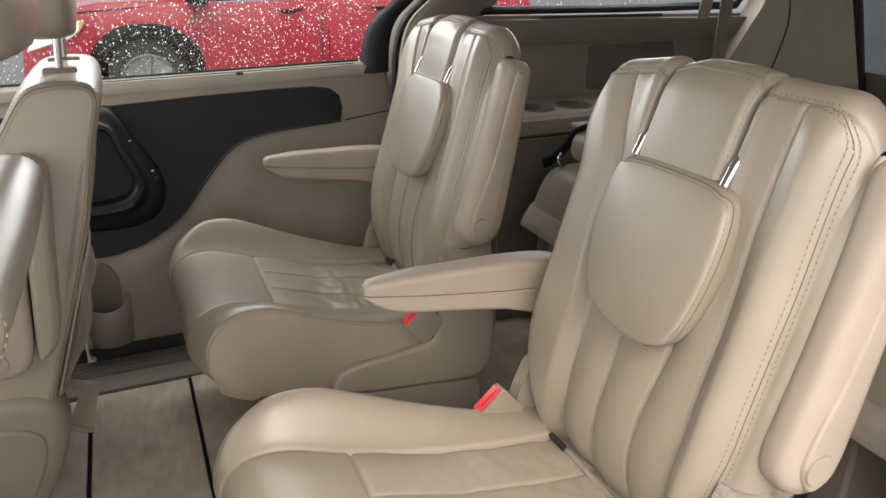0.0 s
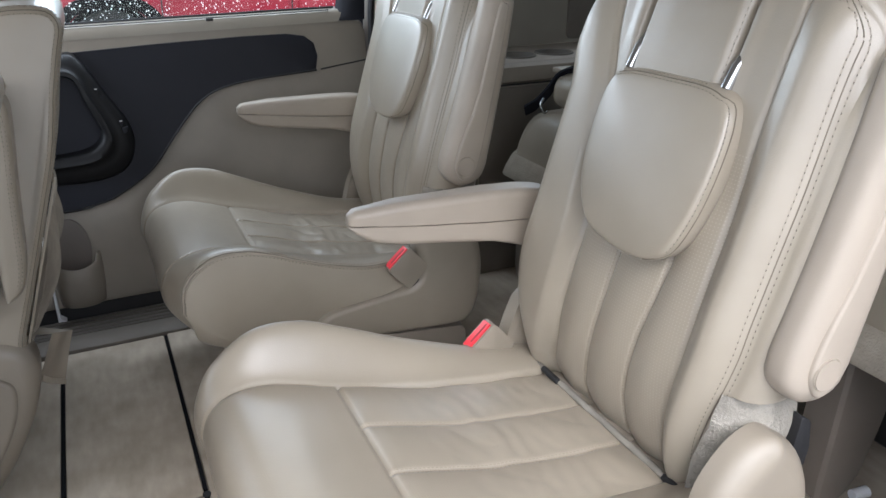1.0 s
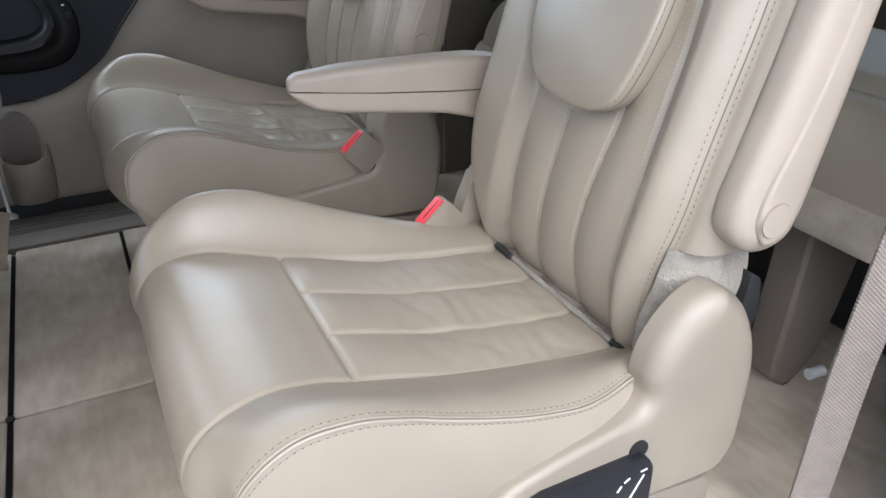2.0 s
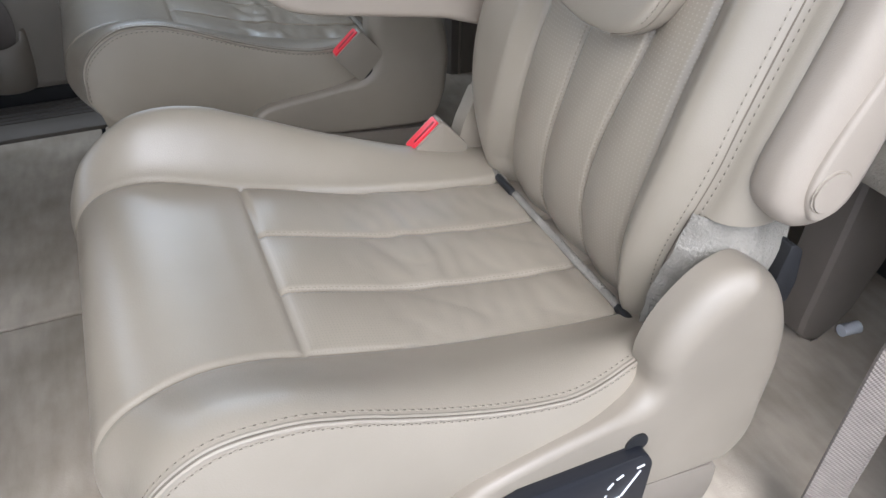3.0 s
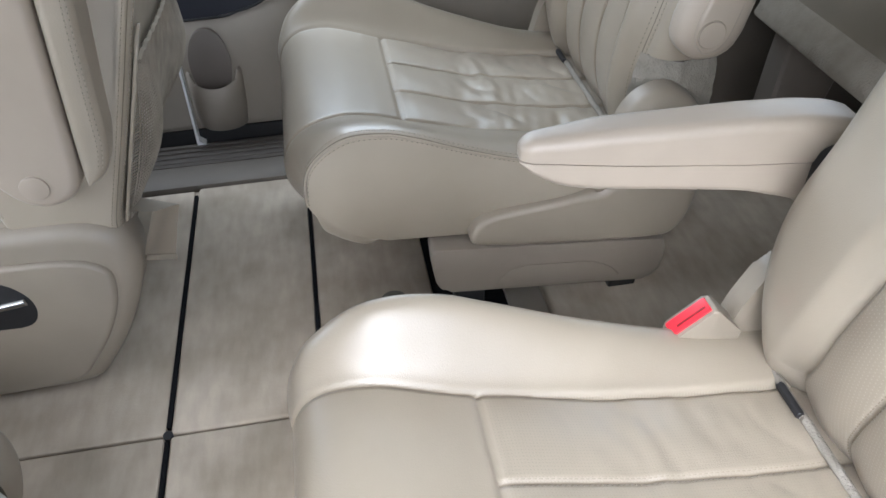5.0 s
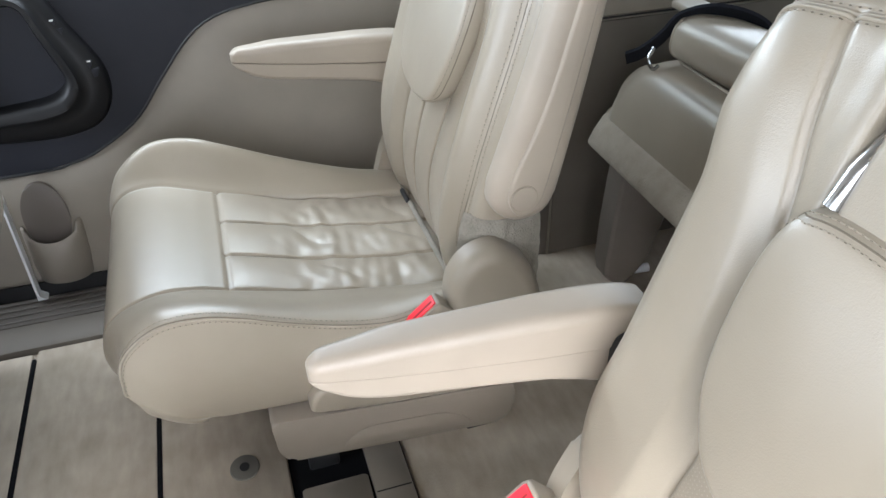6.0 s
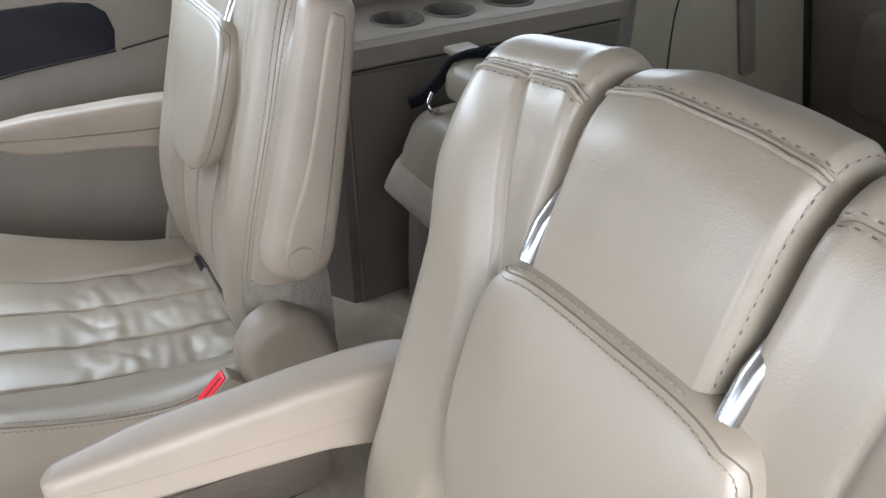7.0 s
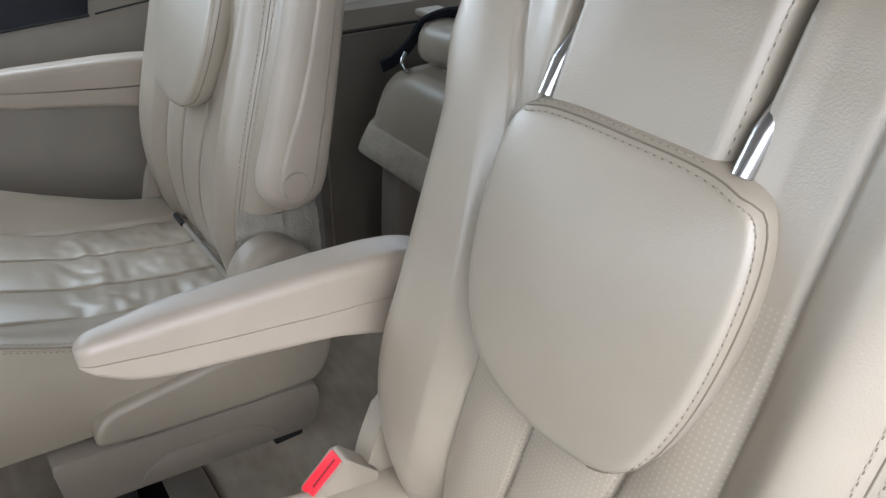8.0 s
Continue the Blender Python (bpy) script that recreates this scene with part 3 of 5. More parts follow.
    for u in (0.077, -0.088):
        bm = bmesh.new()
        tube(bm, [(0.7065, yc + u, 0.7405), (0.718, yc + u, 0.764), (0.739, yc + u, 0.787), (0.775, yc + u, 0.810)], 0.0066, 16)
        part("post", bm, CHROME, rest, "chrome post")
    # arm folded down
    arm = empty("armrest", (0.69, yc + 0.258, 0.5), "beige armrest folded down")
    arm.parent = seat
    arm.matrix_parent_inverse = Matrix.Translation((-0.42, -yc, 0))
    for name, upper in (("pad", True), ("shell", False)):
        rings = []
        for x in np.r_[0.379 + 0.03 * np.linspace(0.01, 1, 12) ** 2, np.linspace(0.415, 0.72, 24)]:
            e = math.sqrt(1 - (1 - min(1, (x - 0.3788) / 0.014)) ** 2)
            join = float(np.interp(x, [0.379, 0.42, 0.50, 0.60, 0.72], [0.512, 0.508, 0.498, 0.488, 0.480]))
            if upper:
                z0, z1 = join + 0.0014, join + (float(np.interp(x, [0.379, 0.391, 0.45, 0.60, 0.66, 0.70, 0.72], [0.530, 0.534, 0.538, 0.537, 0.534, 0.528, 0.520])) - join) * (0.72 + 0.28 * e)
            else:
                z0 = join - (join - float(np.interp(x, [0.379, 0.392, 0.405, 0.42, 0.455, 0.53, 0.61, 0.665, 0.70, 0.72], [0.508, 0.497, 0.487, 0.479, 0.472, 0.463, 0.452, 0.436, 0.412, 0.400]))) * (0.3 + 0.7 * e)
                z1 = join - 0.0014
            inner = float(np.interp(x, [0.379, 0.44, 0.55, 0.70], [0.258, 0.252, 0.247, 0.240])) + (0.0 if upper else 0.0025)
            outer = float(np.interp(x, [0.379, 0.40, 0.46, 0.72], [0.284, 0.289, 0.296, 0.296])) - (0.0 if upper else 0.0025)
            mid, hw = 0.5 * (inner + outer), 0.5 * (outer - inner) * (0.35 + 0.65 * e)
            r = min(0.013 if upper else 0.010, 0.48 * (z1 - z0), 0.9 * hw)
            ring = []
            for q in np.linspace(0, math.pi / 2, 7):
                ring.append((hw - r + r * math.cos(q), r * math.sin(q)))
            ring += [(-a, b) for a, b in ring[::-1]]
            if upper:
                ring = [(hw - 0.001, z0)] + [(a, z1 - r + b) for a, b in ring] + [(-hw + 0.001, z0)]
            else:
                ring = [(hw - 0.001, z1)] + [(a, z0 + r - b) for a, b in ring] + [(-hw + 0.001, z1)]
            rings.append([(x, yc + mid + a, z) for a, z in ring])
        bm = bmesh.new()
        loft(bm, rings)
        part(name, bm, VINYL, arm, "", 60)
    bm = bmesh.new()
    slab(bm, rounded([(0.42, yc + 0.259), (0.70, yc + 0.248), (0.70, yc + 0.290), (0.46, yc + 0.290), (0.42, yc + 0.285)], 0.006), -0.003, 0.003, 0, 1, "z")
    for v in bm.verts:
        v.co.z += float(np.interp(v.co.x, [0.379, 0.42, 0.50, 0.60, 0.72], [0.512, 0.508, 0.498, 0.488, 0.480]))
    part("pad_seam", bm, SEAM, arm)
    bm = bmesh.new()
    slab(bm, rounded([(0.672, 0.425), (0.715, 0.425), (0.715, 0.505), (0.672, 0.505)], 0.02), yc + 0.18, yc + 0.243, 0.004)
    part("pivot", bm, BLACK, arm)
    # arm folded up
    arm = empty("armrest", (0.70, yc - 0.25, 0.49), "beige armrest folded up against the backrest")
    arm.parent = seat
    arm.matrix_parent_inverse = Matrix.Translation((-0.42, -yc, 0))
    low, high = np.array((0.693, 0.447)), np.array((0.778, 0.803))
    along = (high - low) / np.linalg.norm(high - low)
    across = np.array((along[1], -along[0]))
    length = np.linalg.norm(high - low)
    bm = bmesh.new()
    rings = []
    for d in np.r_[np.linspace(0.0008, 0.02, 7), np.linspace(0.028, length - 0.03, 16), length - np.array((0.02, 0.012, 0.006, 0.002, 0.0005))]:
        hw = 0.0505 - 0.020 * d / length
        th = 0.026
        if d < 0.048:
            cut = math.sqrt(max(0.048**2 - (0.048 - d) ** 2, 0)) / 0.048
            hw, th = hw * cut, th * min(1, 0.35 + cut * 0.75)
        elif d > length - 0.02:
            cut = math.sqrt(max(0.02**2 - (d - length + 0.02) ** 2, 0)) / 0.02
            hw, th = hw * (0.4 + 0.6 * cut), th * (0.3 + 0.7 * cut)
        c = low + along * d + across * 0.004 * math.sin(d / length * math.pi)
        ring = []
        for q in np.linspace(0, 2 * math.pi, 40, endpoint=False):
            a, b = math.cos(q), math.sin(q)
            a, b = math.copysign(abs(a) ** 0.72, a), math.copysign(abs(b) ** 0.72, b)
            p = c + across * hw * a
            ring.append((p[0], yc - 0.252 + th * b, p[1]))
        rings.append(ring)
    loft(bm, rings)
    part("shell", bm, VINYL, arm, "", 70)
    plate = []
    for d, k in ((0.014, -0.004), (0.020, 0.012), (0.034, 0.021), (0.06, 0.0240), (0.16, 0.0225), (0.26, 0.019), (length - 0.03, 0.014), (length - 0.02, 0.004), (length - 0.025, -0.006), (0.27, -0.008), (0.20, -0.009), (0.14, -0.014), (0.10, -0.021), (0.07, -0.0255), (0.045, -0.026), (0.028, -0.020)):
        p = low + along * d + across * k
        plate.append((p[0], p[1]))
    bm = bmesh.new()
    pebble(bm, plate, yc - 0.2815, yc - 0.262, 0.0045, 160, 5)
    part("face_plate", bm, VINYL, arm, "", 60)
    bm = bmesh.new()
    disc = [(0.698 + 0.0175 * math.cos(q), 0.489 + 0.0175 * math.sin(q)) for q in np.linspace(0, 2 * math.pi, 40, endpoint=False)]
    slab(bm, disc, yc - 0.2835, yc - 0.27, 0.0012, 2)
    part("pivot_cap", bm, VINYL, arm)
    bm = bmesh.new()
    tube(bm, [(x + 0.0, yc - 0.2815, z) for x, z in [(0.698 + 0.0185 * math.cos(q), 0.489 + 0.0185 * math.sin(q)) for q in np.linspace(0, 2 * math.pi, 41)]], 0.0008, 6)
    part("cap_ring", bm, STITCH, arm)
    # felt gusset and plastic shields at the hinge
    bm = bmesh.new()
    rows = []
    for z in np.linspace(0.27, 0.437, 24):
        front = 0.637 + 0.12 * max(0, z - 0.40)
        rows.append([(front + (0.757 - front) * w + 0.002 * noise.noise(Vector((w * 9, z * 60, 1))), yc - 0.178 - 0.028 * float(smooth01(0.30, 0.44, z)) * (1 - w) - 0.058 * min(1, w * 2.2) ** 0.8 * (1 - 0.35 * w * w) * (1 - 0.35 * float(smooth01(0.38, 0.45, z))) - 0.003 * noise.noise(Vector((w * 8, z * 40, 4))), z - 0.010 * math.sin(w * 3.1)) for w in np.linspace(0, 1, 32)])
    grid(bm, rows)
    part("gusset", bm, FELT, seat, "grey felt gusset")
    bm = bmesh.new()
    hump = [(0.684, 0.401), (0.714, 0.376), (0.736, 0.335), (0.747, 0.285), (0.746, 0.235), (0.734, 0.190), (0.712, 0.156), (0.68, 0.150), (0.56, 0.158), (0.44, 0.172)]
    if pocket:
        front = [(0.392, 0.184), (0.397, 0.212), (0.415, 0.227), (0.446, 0.234), (0.51, 0.241), (0.566, 0.249), (0.590, 0.258), (0.602, 0.276), (0.604, 0.305), (0.602, 0.335), (0.609, 0.366), (0.628, 0.391), (0.655, 0.403)]
    else:
        front = [(0.393, 0.185), (0.399, 0.222), (0.418, 0.244), (0.45, 0.256), (0.50, 0.268), (0.545, 0.276), (0.576, 0.283), (0.590, 0.296), (0.589, 0.322), (0.597, 0.352), (0.615, 0.379), (0.638, 0.399), (0.664, 0.407)]
    pebble(bm, front + hump, yc - 0.272, yc - 0.229, 0.030, 240, 9, lambda x, z: 0.009 + (0.014 if pocket else 0.021) * float(smooth01(0.545, 0.615, x)) * float(smooth01(0.17, 0.24, z)))
    part("side_shield", bm, PLASTIC, seat, "rounded beige plastic side shield")
    bm = bmesh.new()
    slab(bm, rounded([(0.605, 0.255), (0.668, 0.255), (0.682, 0.345), (0.668, 0.378), (0.645, 0.372), (0.622, 0.32)], 0.012), yc + 0.212, yc + 0.240, 0.006)
    part("hinge_cover", bm, PLASTIC, seat)
    bm = bmesh.new()
    slab(bm, rounded([(0.330, 0.177), (0.706, 0.139), (0.710, 0.10), (0.698, 0.056), (0.350, 0.088), (0.335, 0.11)], [0.012, 0.010, 0.02, 0.02, 0.02, 0.02]), yc - 0.266, yc - 0.222, 0.005, 3)
    part("base_cover", bm, BASE_PLASTIC, seat)
    bm = bmesh.new()
    slab(bm, rounded([(0.42, 0.085), (0.46, 0.125), (0.60, 0.112), (0.65, 0.068)], 0.03), yc - 0.2672, yc - 0.25, 0.0011, 2)
    part("base_emboss", bm, BASE_PLASTIC, seat)
    bm = bmesh.new()
    box(bm, (0.36, yc - 0.20, 0.06), (0.70, yc + 0.20, 0.20), 0.02)
    part("frame", bm, BLACK, seat, "black steel seat frame")
    for x in (0.40, 0.67):
        for u in (-0.2, 0.2):
            bm = bmesh.new()
            box(bm, (x - 0.025, yc + u - 0.018, -0.004), (x + 0.025, yc + u + 0.018, 0.09), 0.005)
            part("leg", bm, BLACK, seat, "black steel leg")
    # tether anchors at the bight
    for u in (0.118, -0.160):
        bm = bmesh.new()
        slab(bm, rounded([(0.636, 0.271), (0.644, 0.271), (0.644, 0.280), (0.636, 0.280)], 0.003), yc + u - 0.021, yc + u + 0.021, 0.003)
        part("anchor_sleeve", bm, BLACK, seat, "black anchor sleeve")
    bm = bmesh.new()
    tube(bm, [(0.644, yc + u, 0.272 + 0.002 * noise.noise(Vector((u * 30, 0, 7)))) for u in np.linspace(-0.2, 0.2, 40)], 0.005, 8)
    part("bight_strip", bm, FELT, seat, "grey felt strip")
    return seat


def belt_buckle(at, label, long=0.065):
    b = empty("belt_buckle", at, label, "belt buckle", "belt buckles")
    x, y, z = at
    turn = Matrix.Translation(at) @ Euler((0, radians(-42), 0)).to_matrix().to_4x4()
    bm = bmesh.new()
    slab(bm, rounded([(-0.031, -long), (0.031, 0.005 - long), (0.031, 0), (-0.031, 0)], 0.006), -0.014, 0.014, 0.004)
    bmesh.ops.transform(bm, matrix=turn, verts=bm.verts[:])
    part("housing", bm, PLASTIC, b)
    bm = bmesh.new()
    slab(bm, rounded([(-0.026, -0.006), (0.026, -0.006), (0.026, 0.0025), (-0.026, 0.0025)], 0.002), -0.0095, 0.0095, 0.002)
    bmesh.ops.transform(bm, matrix=turn, verts=bm.verts[:])
    button = part("button", bm, RED, b, "red release button")
    bm = bmesh.new()
    slab(bm, rounded([(-0.015, 0.0), (0.022, 0.0), (0.022, 0.0032), (-0.015, 0.0032)], 0.001), -0.004, -0.0015, 0.0004)
    bmesh.ops.transform(bm, matrix=turn, verts=bm.verts[:])
    part("slot", bm, material("dark red plastic", (0.22, 0.006, 0.01), 0.5), button)
    return b


near_seat = second_row_seat(YN, False, 1.0)
far_seat = second_row_seat(YF, True, 1.6)
bm = bmesh.new()
slab(bm, rounded([(0.42, 0.20), (0.435, 0.236), (0.582, 0.238), (0.592, 0.220), (0.592, 0.150), (0.45, 0.14)], [0.02, 0.02, 0.006, 0.006, 0.008, 0.03]), YN - 0.285, YN - 0.272, 0.003)
flap = part("release_flap", bm, plastic("black flap", (0.012, 0.013, 0.017), 0.35), near_seat, "black release flap with white pictogram")
bm = bmesh.new()
for a, b in (((0.545, 0.182), (0.562, 0.184)), ((0.563, 0.185), (0.579, 0.215)), ((0.542, 0.184), (0.545, 0.194)), ((0.574, 0.221), (0.582, 0.222)), ((0.545, 0.204), (0.550, 0.211)), ((0.553, 0.214), (0.560, 0.218))):
    tube(bm, [(a[0], YN - 0.2855, a[1]), (b[0], YN - 0.2855, b[1])], 0.0010, 6)
part("pictogram", bm, PALE, flap, "white seat pictogram")
bm = bmesh.new()
slab(bm, rounded([(0.735, 0.345), (0.760, 0.318), (0.764, 0.345), (0.757, 0.385), (0.742, 0.395)], 0.006), YN - 0.235, YN - 0.215, 0.004)
part("hinge_strap", bm, BLACK, near_seat, "black strap behind the hinge shield")
bm = bmesh.new()
tube(bm, [(0.578, YN - 0.2745, 0.240), (0.578, YN - 0.262, 0.240)], 0.012, 20)
part("latch_hole", bm, BLACK, near_seat, "round black latch hole")
belt_buckle((0.564, YN + 0.215, 0.315), "beige belt buckle with red button beside the cushion")
belt_buckle((0.561, YF - 0.2585, 0.318), "beige belt buckle with red button in the side shield", 0.064)
# solid black plate that stands in for the shade around the buckle
bm = bmesh.new()
slab(bm, rounded([(0.548, 0.285), (0.574, 0.322), (0.606, 0.300), (0.603, 0.252), (0.594, 0.244)], 0.005), YF - 0.266, YF - 0.235, 0.002)
part("buckle_pocket", bm, BLACK, far_seat, "black plate for the shade in the shield's buckle pocket")

# ---- floor ----
def carpet_piece(x0, x1, y0, y1, top, thick=0.012):
    bm = bmesh.new()
    slab(bm, rounded([(x0, y0), (x1, y0), (x1, y1), (x0, y1)], 0.006, 3), top - thick, top, 0.004, 2, "z")
    return bm


bm = bmesh.new()
box(bm, (-2.0, 0.33, -0.06), (2.75, 2.03, -0.010))
floor = tagged(part("floor", bm, CARPET), "taupe carpeted van floor", "floor", kind="structure")
LINE_A, LINE_B, MID = -0.086, 0.141, 1.198
STRIP = material("matte black rubber", (0.006, 0.006, 0.007), 0.9, spec=0.12)
bump(STRIP, [texture(STRIP, "ShaderNodeTexNoise", 700.0, detail=3.0).outputs["Fac"]], 0.6, 0.001)
for x0, x1, y0, y1 in ((-0.80, LINE_A - 0.0035, 0.50, MID - 0.002), (-0.80, LINE_A - 0.0035, MID + 0.002, 1.815), (LINE_A + 0.0035, LINE_B - 0.0035, 0.50, MID - 0.002),
                       (LINE_A + 0.0035, LINE_B - 0.0035, MID + 0.002, 1.822), (LINE_B + 0.0035, 0.343, 0.50, 1.83)):
    part("floor_panel", carpet_piece(x0, x1, y0, y1, 0.0), CARPET, floor)
for x, y0, y1 in ((LINE_A, 0.52, MID - 0.012), (LINE_A, MID + 0.014, 1.795), (LINE_B, 0.52, MID - 0.014), (LINE_B, MID + 0.012, 1.813)):
    bm = bmesh.new()
    box(bm, (x - 0.0036, y0, -0.008), (x + 0.0036, y1, 0.0022), 0.001)
    part("edge_strip", bm, STRIP, floor, "black rubber edge strip")
for x in (LINE_A, LINE_B):
    bm = bmesh.new()
    slab(bm, [(x + 0.007 * math.cos(q), MID + 0.008 * math.sin(q)) for q in np.linspace(0, 6.28, 14, endpoint=False)], -0.01, 0.0015, 0, 1, "z")
    part("lid_pin", bm, BLACK, floor)
part("floor_panel", carpet_piece(0.53, 2.6, 0.40, 1.96, 0.0), CARPET, floor)
bm = bmesh.new()
box(bm, (0.343, 0.50, -0.014), (0.53, 1.93, -0.006))
part("seat_well", bm, STRIP, floor, "black seat well")
for y0, y1 in ((0.62, 1.00), (1.02, 1.335)):
    bm = bmesh.new()
    slab(bm, rounded([(0.352, y0), (0.455, y0), (0.462, y1), (0.356, y1)], 0.006), -0.006, 0.001, 0.002, 2, "z")
    part("well_cover", bm, TRIM, floor)
bm = bmesh.new()
slab(bm, rounded([(0.466, 0.60), (0.526, 0.60), (0.526, 1.50), (0.466, 1.50)], 0.006), -0.006, 0.006, 0.003, 2, "z")
part("well_rail", bm, TRIM, floor)
for y in (1.29, 1.0):
    bm = bmesh.new()
    box(bm, (0.468, y - 0.001, 0.0055), (0.524, y + 0.001, 0.0068))
    part("rail_joint", bm, BLACK, floor)
bolt = empty("floor_anchor", (0.274, 1.408, 0), "grey plastic floor anchor ring with dark hole", "floor anchor")
bm = bmesh.new()
slab(bm, [(0.274 + 0.024 * math.cos(q), 1.408 + 0.026 * math.sin(q)) for q in np.linspace(0, 6.283, 32, endpoint=False)], -0.004, 0.003, 0.002, 2, "z")
part("ring", bm, plastic("grey anchor plastic", (0.13, 0.12, 0.10), 0.6), bolt)
bm = bmesh.new()
slab(bm, [(0.274 + 0.008 * math.cos(q), 1.408 + 0.009 * math.sin(q)) for q in np.linspace(0, 6.283, 20, endpoint=False)], 0.0, 0.0036, 0, 1, "z")
part("hole", bm, BLACK, bolt)

# ---- door sill on the far side ----
SILL = plastic("dark sill plastic", (0.085, 0.074, 0.062), 0.55)
sill = empty("door_sill", (0, 1.9, 0), "ribbed taupe plastic door sill", "door sill", kind="structure")
bm = bmesh.new()
slab(bm, [(1.824, -0.03), (1.824, 0.006), (1.835, 0.013), (1.885, 0.012), (1.905, 0.002), (2.03, -0.005), (2.03, -0.03)], -1.0, 0.80, 0, 1, "x")
part("plate", bm, plastic("taupe sill plastic", (0.12, 0.105, 0.086), 0.68), sill)
bm = bmesh.new()
slab(bm, [(1.908, -0.02), (1.908, 0.0035), (2.02, -0.0005), (2.02, -0.02)], -0.95, 0.79, 0, 1, "x")
part("tread", bm, SILL, sill, "dark ribbed tread")
for y in (1.925, 1.945, 1.965, 1.985):
    bm = bmesh.new()
    box(bm, (-0.9, y - 0.005, -0.004), (0.78, y + 0.005, 0.006), 0.002)
    part("rib", bm, SILL, sill)
sill2 = empty("door_sill", (0, 0.44, 0), "taupe plastic door sill", "door sill", kind="structure")
bm = bmesh.new()
slab(bm, [(0.33, -0.03), (0.33, 0.0), (0.47, 0.01), (0.498, 0.006), (0.498, -0.03)], -1.0, 0.80, 0, 1, "x")
part("plate", bm, TRIM, sill2)

# ---- far sliding door ----
door = empty("sliding_door", (0.1, 2.05, 0), "closed sliding door with taupe trim and blue-black upper panel", "car door", kind="structure")
TILT = 0.10
bm = bmesh.new()
slab(bm, rounded([(-0.95, 0.02), (0.765, 0.02), (0.772, 0.40), (0.775, 0.688), (-0.95, 0.655)], [0.02, 0.02, 0.2, 0.03, 0.02]), 2.0, 2.10, 0.012, 3, "y", TILT)
part("lower_trim", bm, TRIM, door)
# a raised belly in the lower trim under the dark panel
bm = bmesh.new()
rows = []
dark_low = [(-0.90, 0.29), (-0.09, 0.281), (0.05, 0.291), (0.115, 0.315), (0.187, 0.362), (0.25, 0.436), (0.312, 0.504), (0.366, 0.537), (0.44, 0.553), (0.52, 0.560), (0.63, 0.567)]
low_curve = spline(dark_low, 80)
for p in spline(dark_low + [(0.70, 0.575), (0.772, 0.583)], 90):
    rows.append([(p[0], 2.0 - 0.012 * math.sin(min(w * 4, 1) * math.pi / 2) + TILT * (p[1] * (1 - w) + 0.05 * w) - 0.0, p[1] * (1 - w) + 0.05 * w) for w in np.linspace(0, 1, 14)])
grid(bm, rows)
part("belly", bm, TRIM, door, "", 70)
bm = bmesh.new()
top = [(0.637, 0.60), (0.630, 0.633), (0.606, 0.652), (0.56, 0.660), (0.45, 0.660), (0.25, 0.655), (0.035, 0.646), (-0.30, 0.63), (-0.90, 0.62)]
slab(bm, [tuple(p) for p in low_curve] + top, 1.992, 2.01, 0.004, 2, "y", TILT)
part("upper_panel", bm, DARK, door, "blue-black upper panel")
bm = bmesh.new()
tube(bm, [(p[0], 1.991 + TILT * p[1], p[1] - 0.002) for p in low_curve], 0.003, 6)
part("panel_seam", bm, BLACK, door)
bm = bmesh.new()
tube(bm, [(0.64, 1.987 + TILT * 0.566, 0.567), (0.77, 1.987 + TILT * 0.58, 0.583)], 0.002, 6)
part("trim_joint", bm, BLACK, door)
# grab handle
handle = empty("grab_handle", (0.05, 2.0, 0.45), "glossy black door pull and switch surround")
handle.parent = door
handle.matrix_parent_inverse = Matrix.Translation((-0.1, -2.05, 0))
outer = spline([(-0.10, 0.36), (-0.02, 0.347), (0.07, 0.348), (0.128, 0.37), (0.155, 0.42), (0.150, 0.478), (0.113, 0.547), (0.06, 0.640), (0.02, 0.648), (-0.08, 0.645), (-0.14, 0.55), (-0.15, 0.44)], 96, True)
inner = spline([(-0.06, 0.42), (-0.016, 0.417), (0.045, 0.424), (0.075, 0.44), (0.085, 0.465), (0.078, 0.49), (0.058, 0.545), (0.043, 0.590), (0.012, 0.600), (-0.05, 0.598), (-0.08, 0.55), (-0.085, 0.47)], 96, True)
bm = bmesh.new()
rings = []
for w, d in ((0.0, 0.004), (0.02, -0.012), (0.12, -0.022), (0.45, -0.030), (0.62, -0.032), (0.72, -0.045), (0.9, -0.045), (1.0, -0.036), (1.04, 0.0), (1.06, 0.006)):
    q = outer * (1 - w) + inner * w
    rings.append([(p[0], 1.992 + d + TILT * p[1], p[1]) for p in q])
loft(bm, rings, False)
part("surround", bm, GLOSSY, handle, "", 60)
bm = bmesh.new()
slab(bm, [tuple(p) for p in inner], 1.988, 1.994, 0, 1, "y", TILT)
part("recess", bm, DARK, handle)
for x, z in ((0.086, 0.56), (0.094, 0.543), (0.128, 0.482), (0.136, 0.466)):
    bm = bmesh.new()
    slab(bm, rounded([(x - 0.010, z - 0.008), (x + 0.004, z - 0.008), (x + 0.010, z + 0.008), (x - 0.004, z + 0.008)], 0.003), 1.9655, 1.975, 0.002, 2, "y", TILT)
    part("switch", bm, DARK, handle)
bm = bmesh.new()
for x, z in ((0.089, 0.566), (0.131, 0.488)):
    slab(bm, [(x - 0.003, z - 0.0012), (x + 0.003, z - 0.0012), (x + 0.003, z + 0.0012), (x - 0.003, z + 0.0012)], 1.9645, 1.966, 0, 1, "y", TILT)
part("switch_mark", bm, PALE, handle, "pale switch marks")
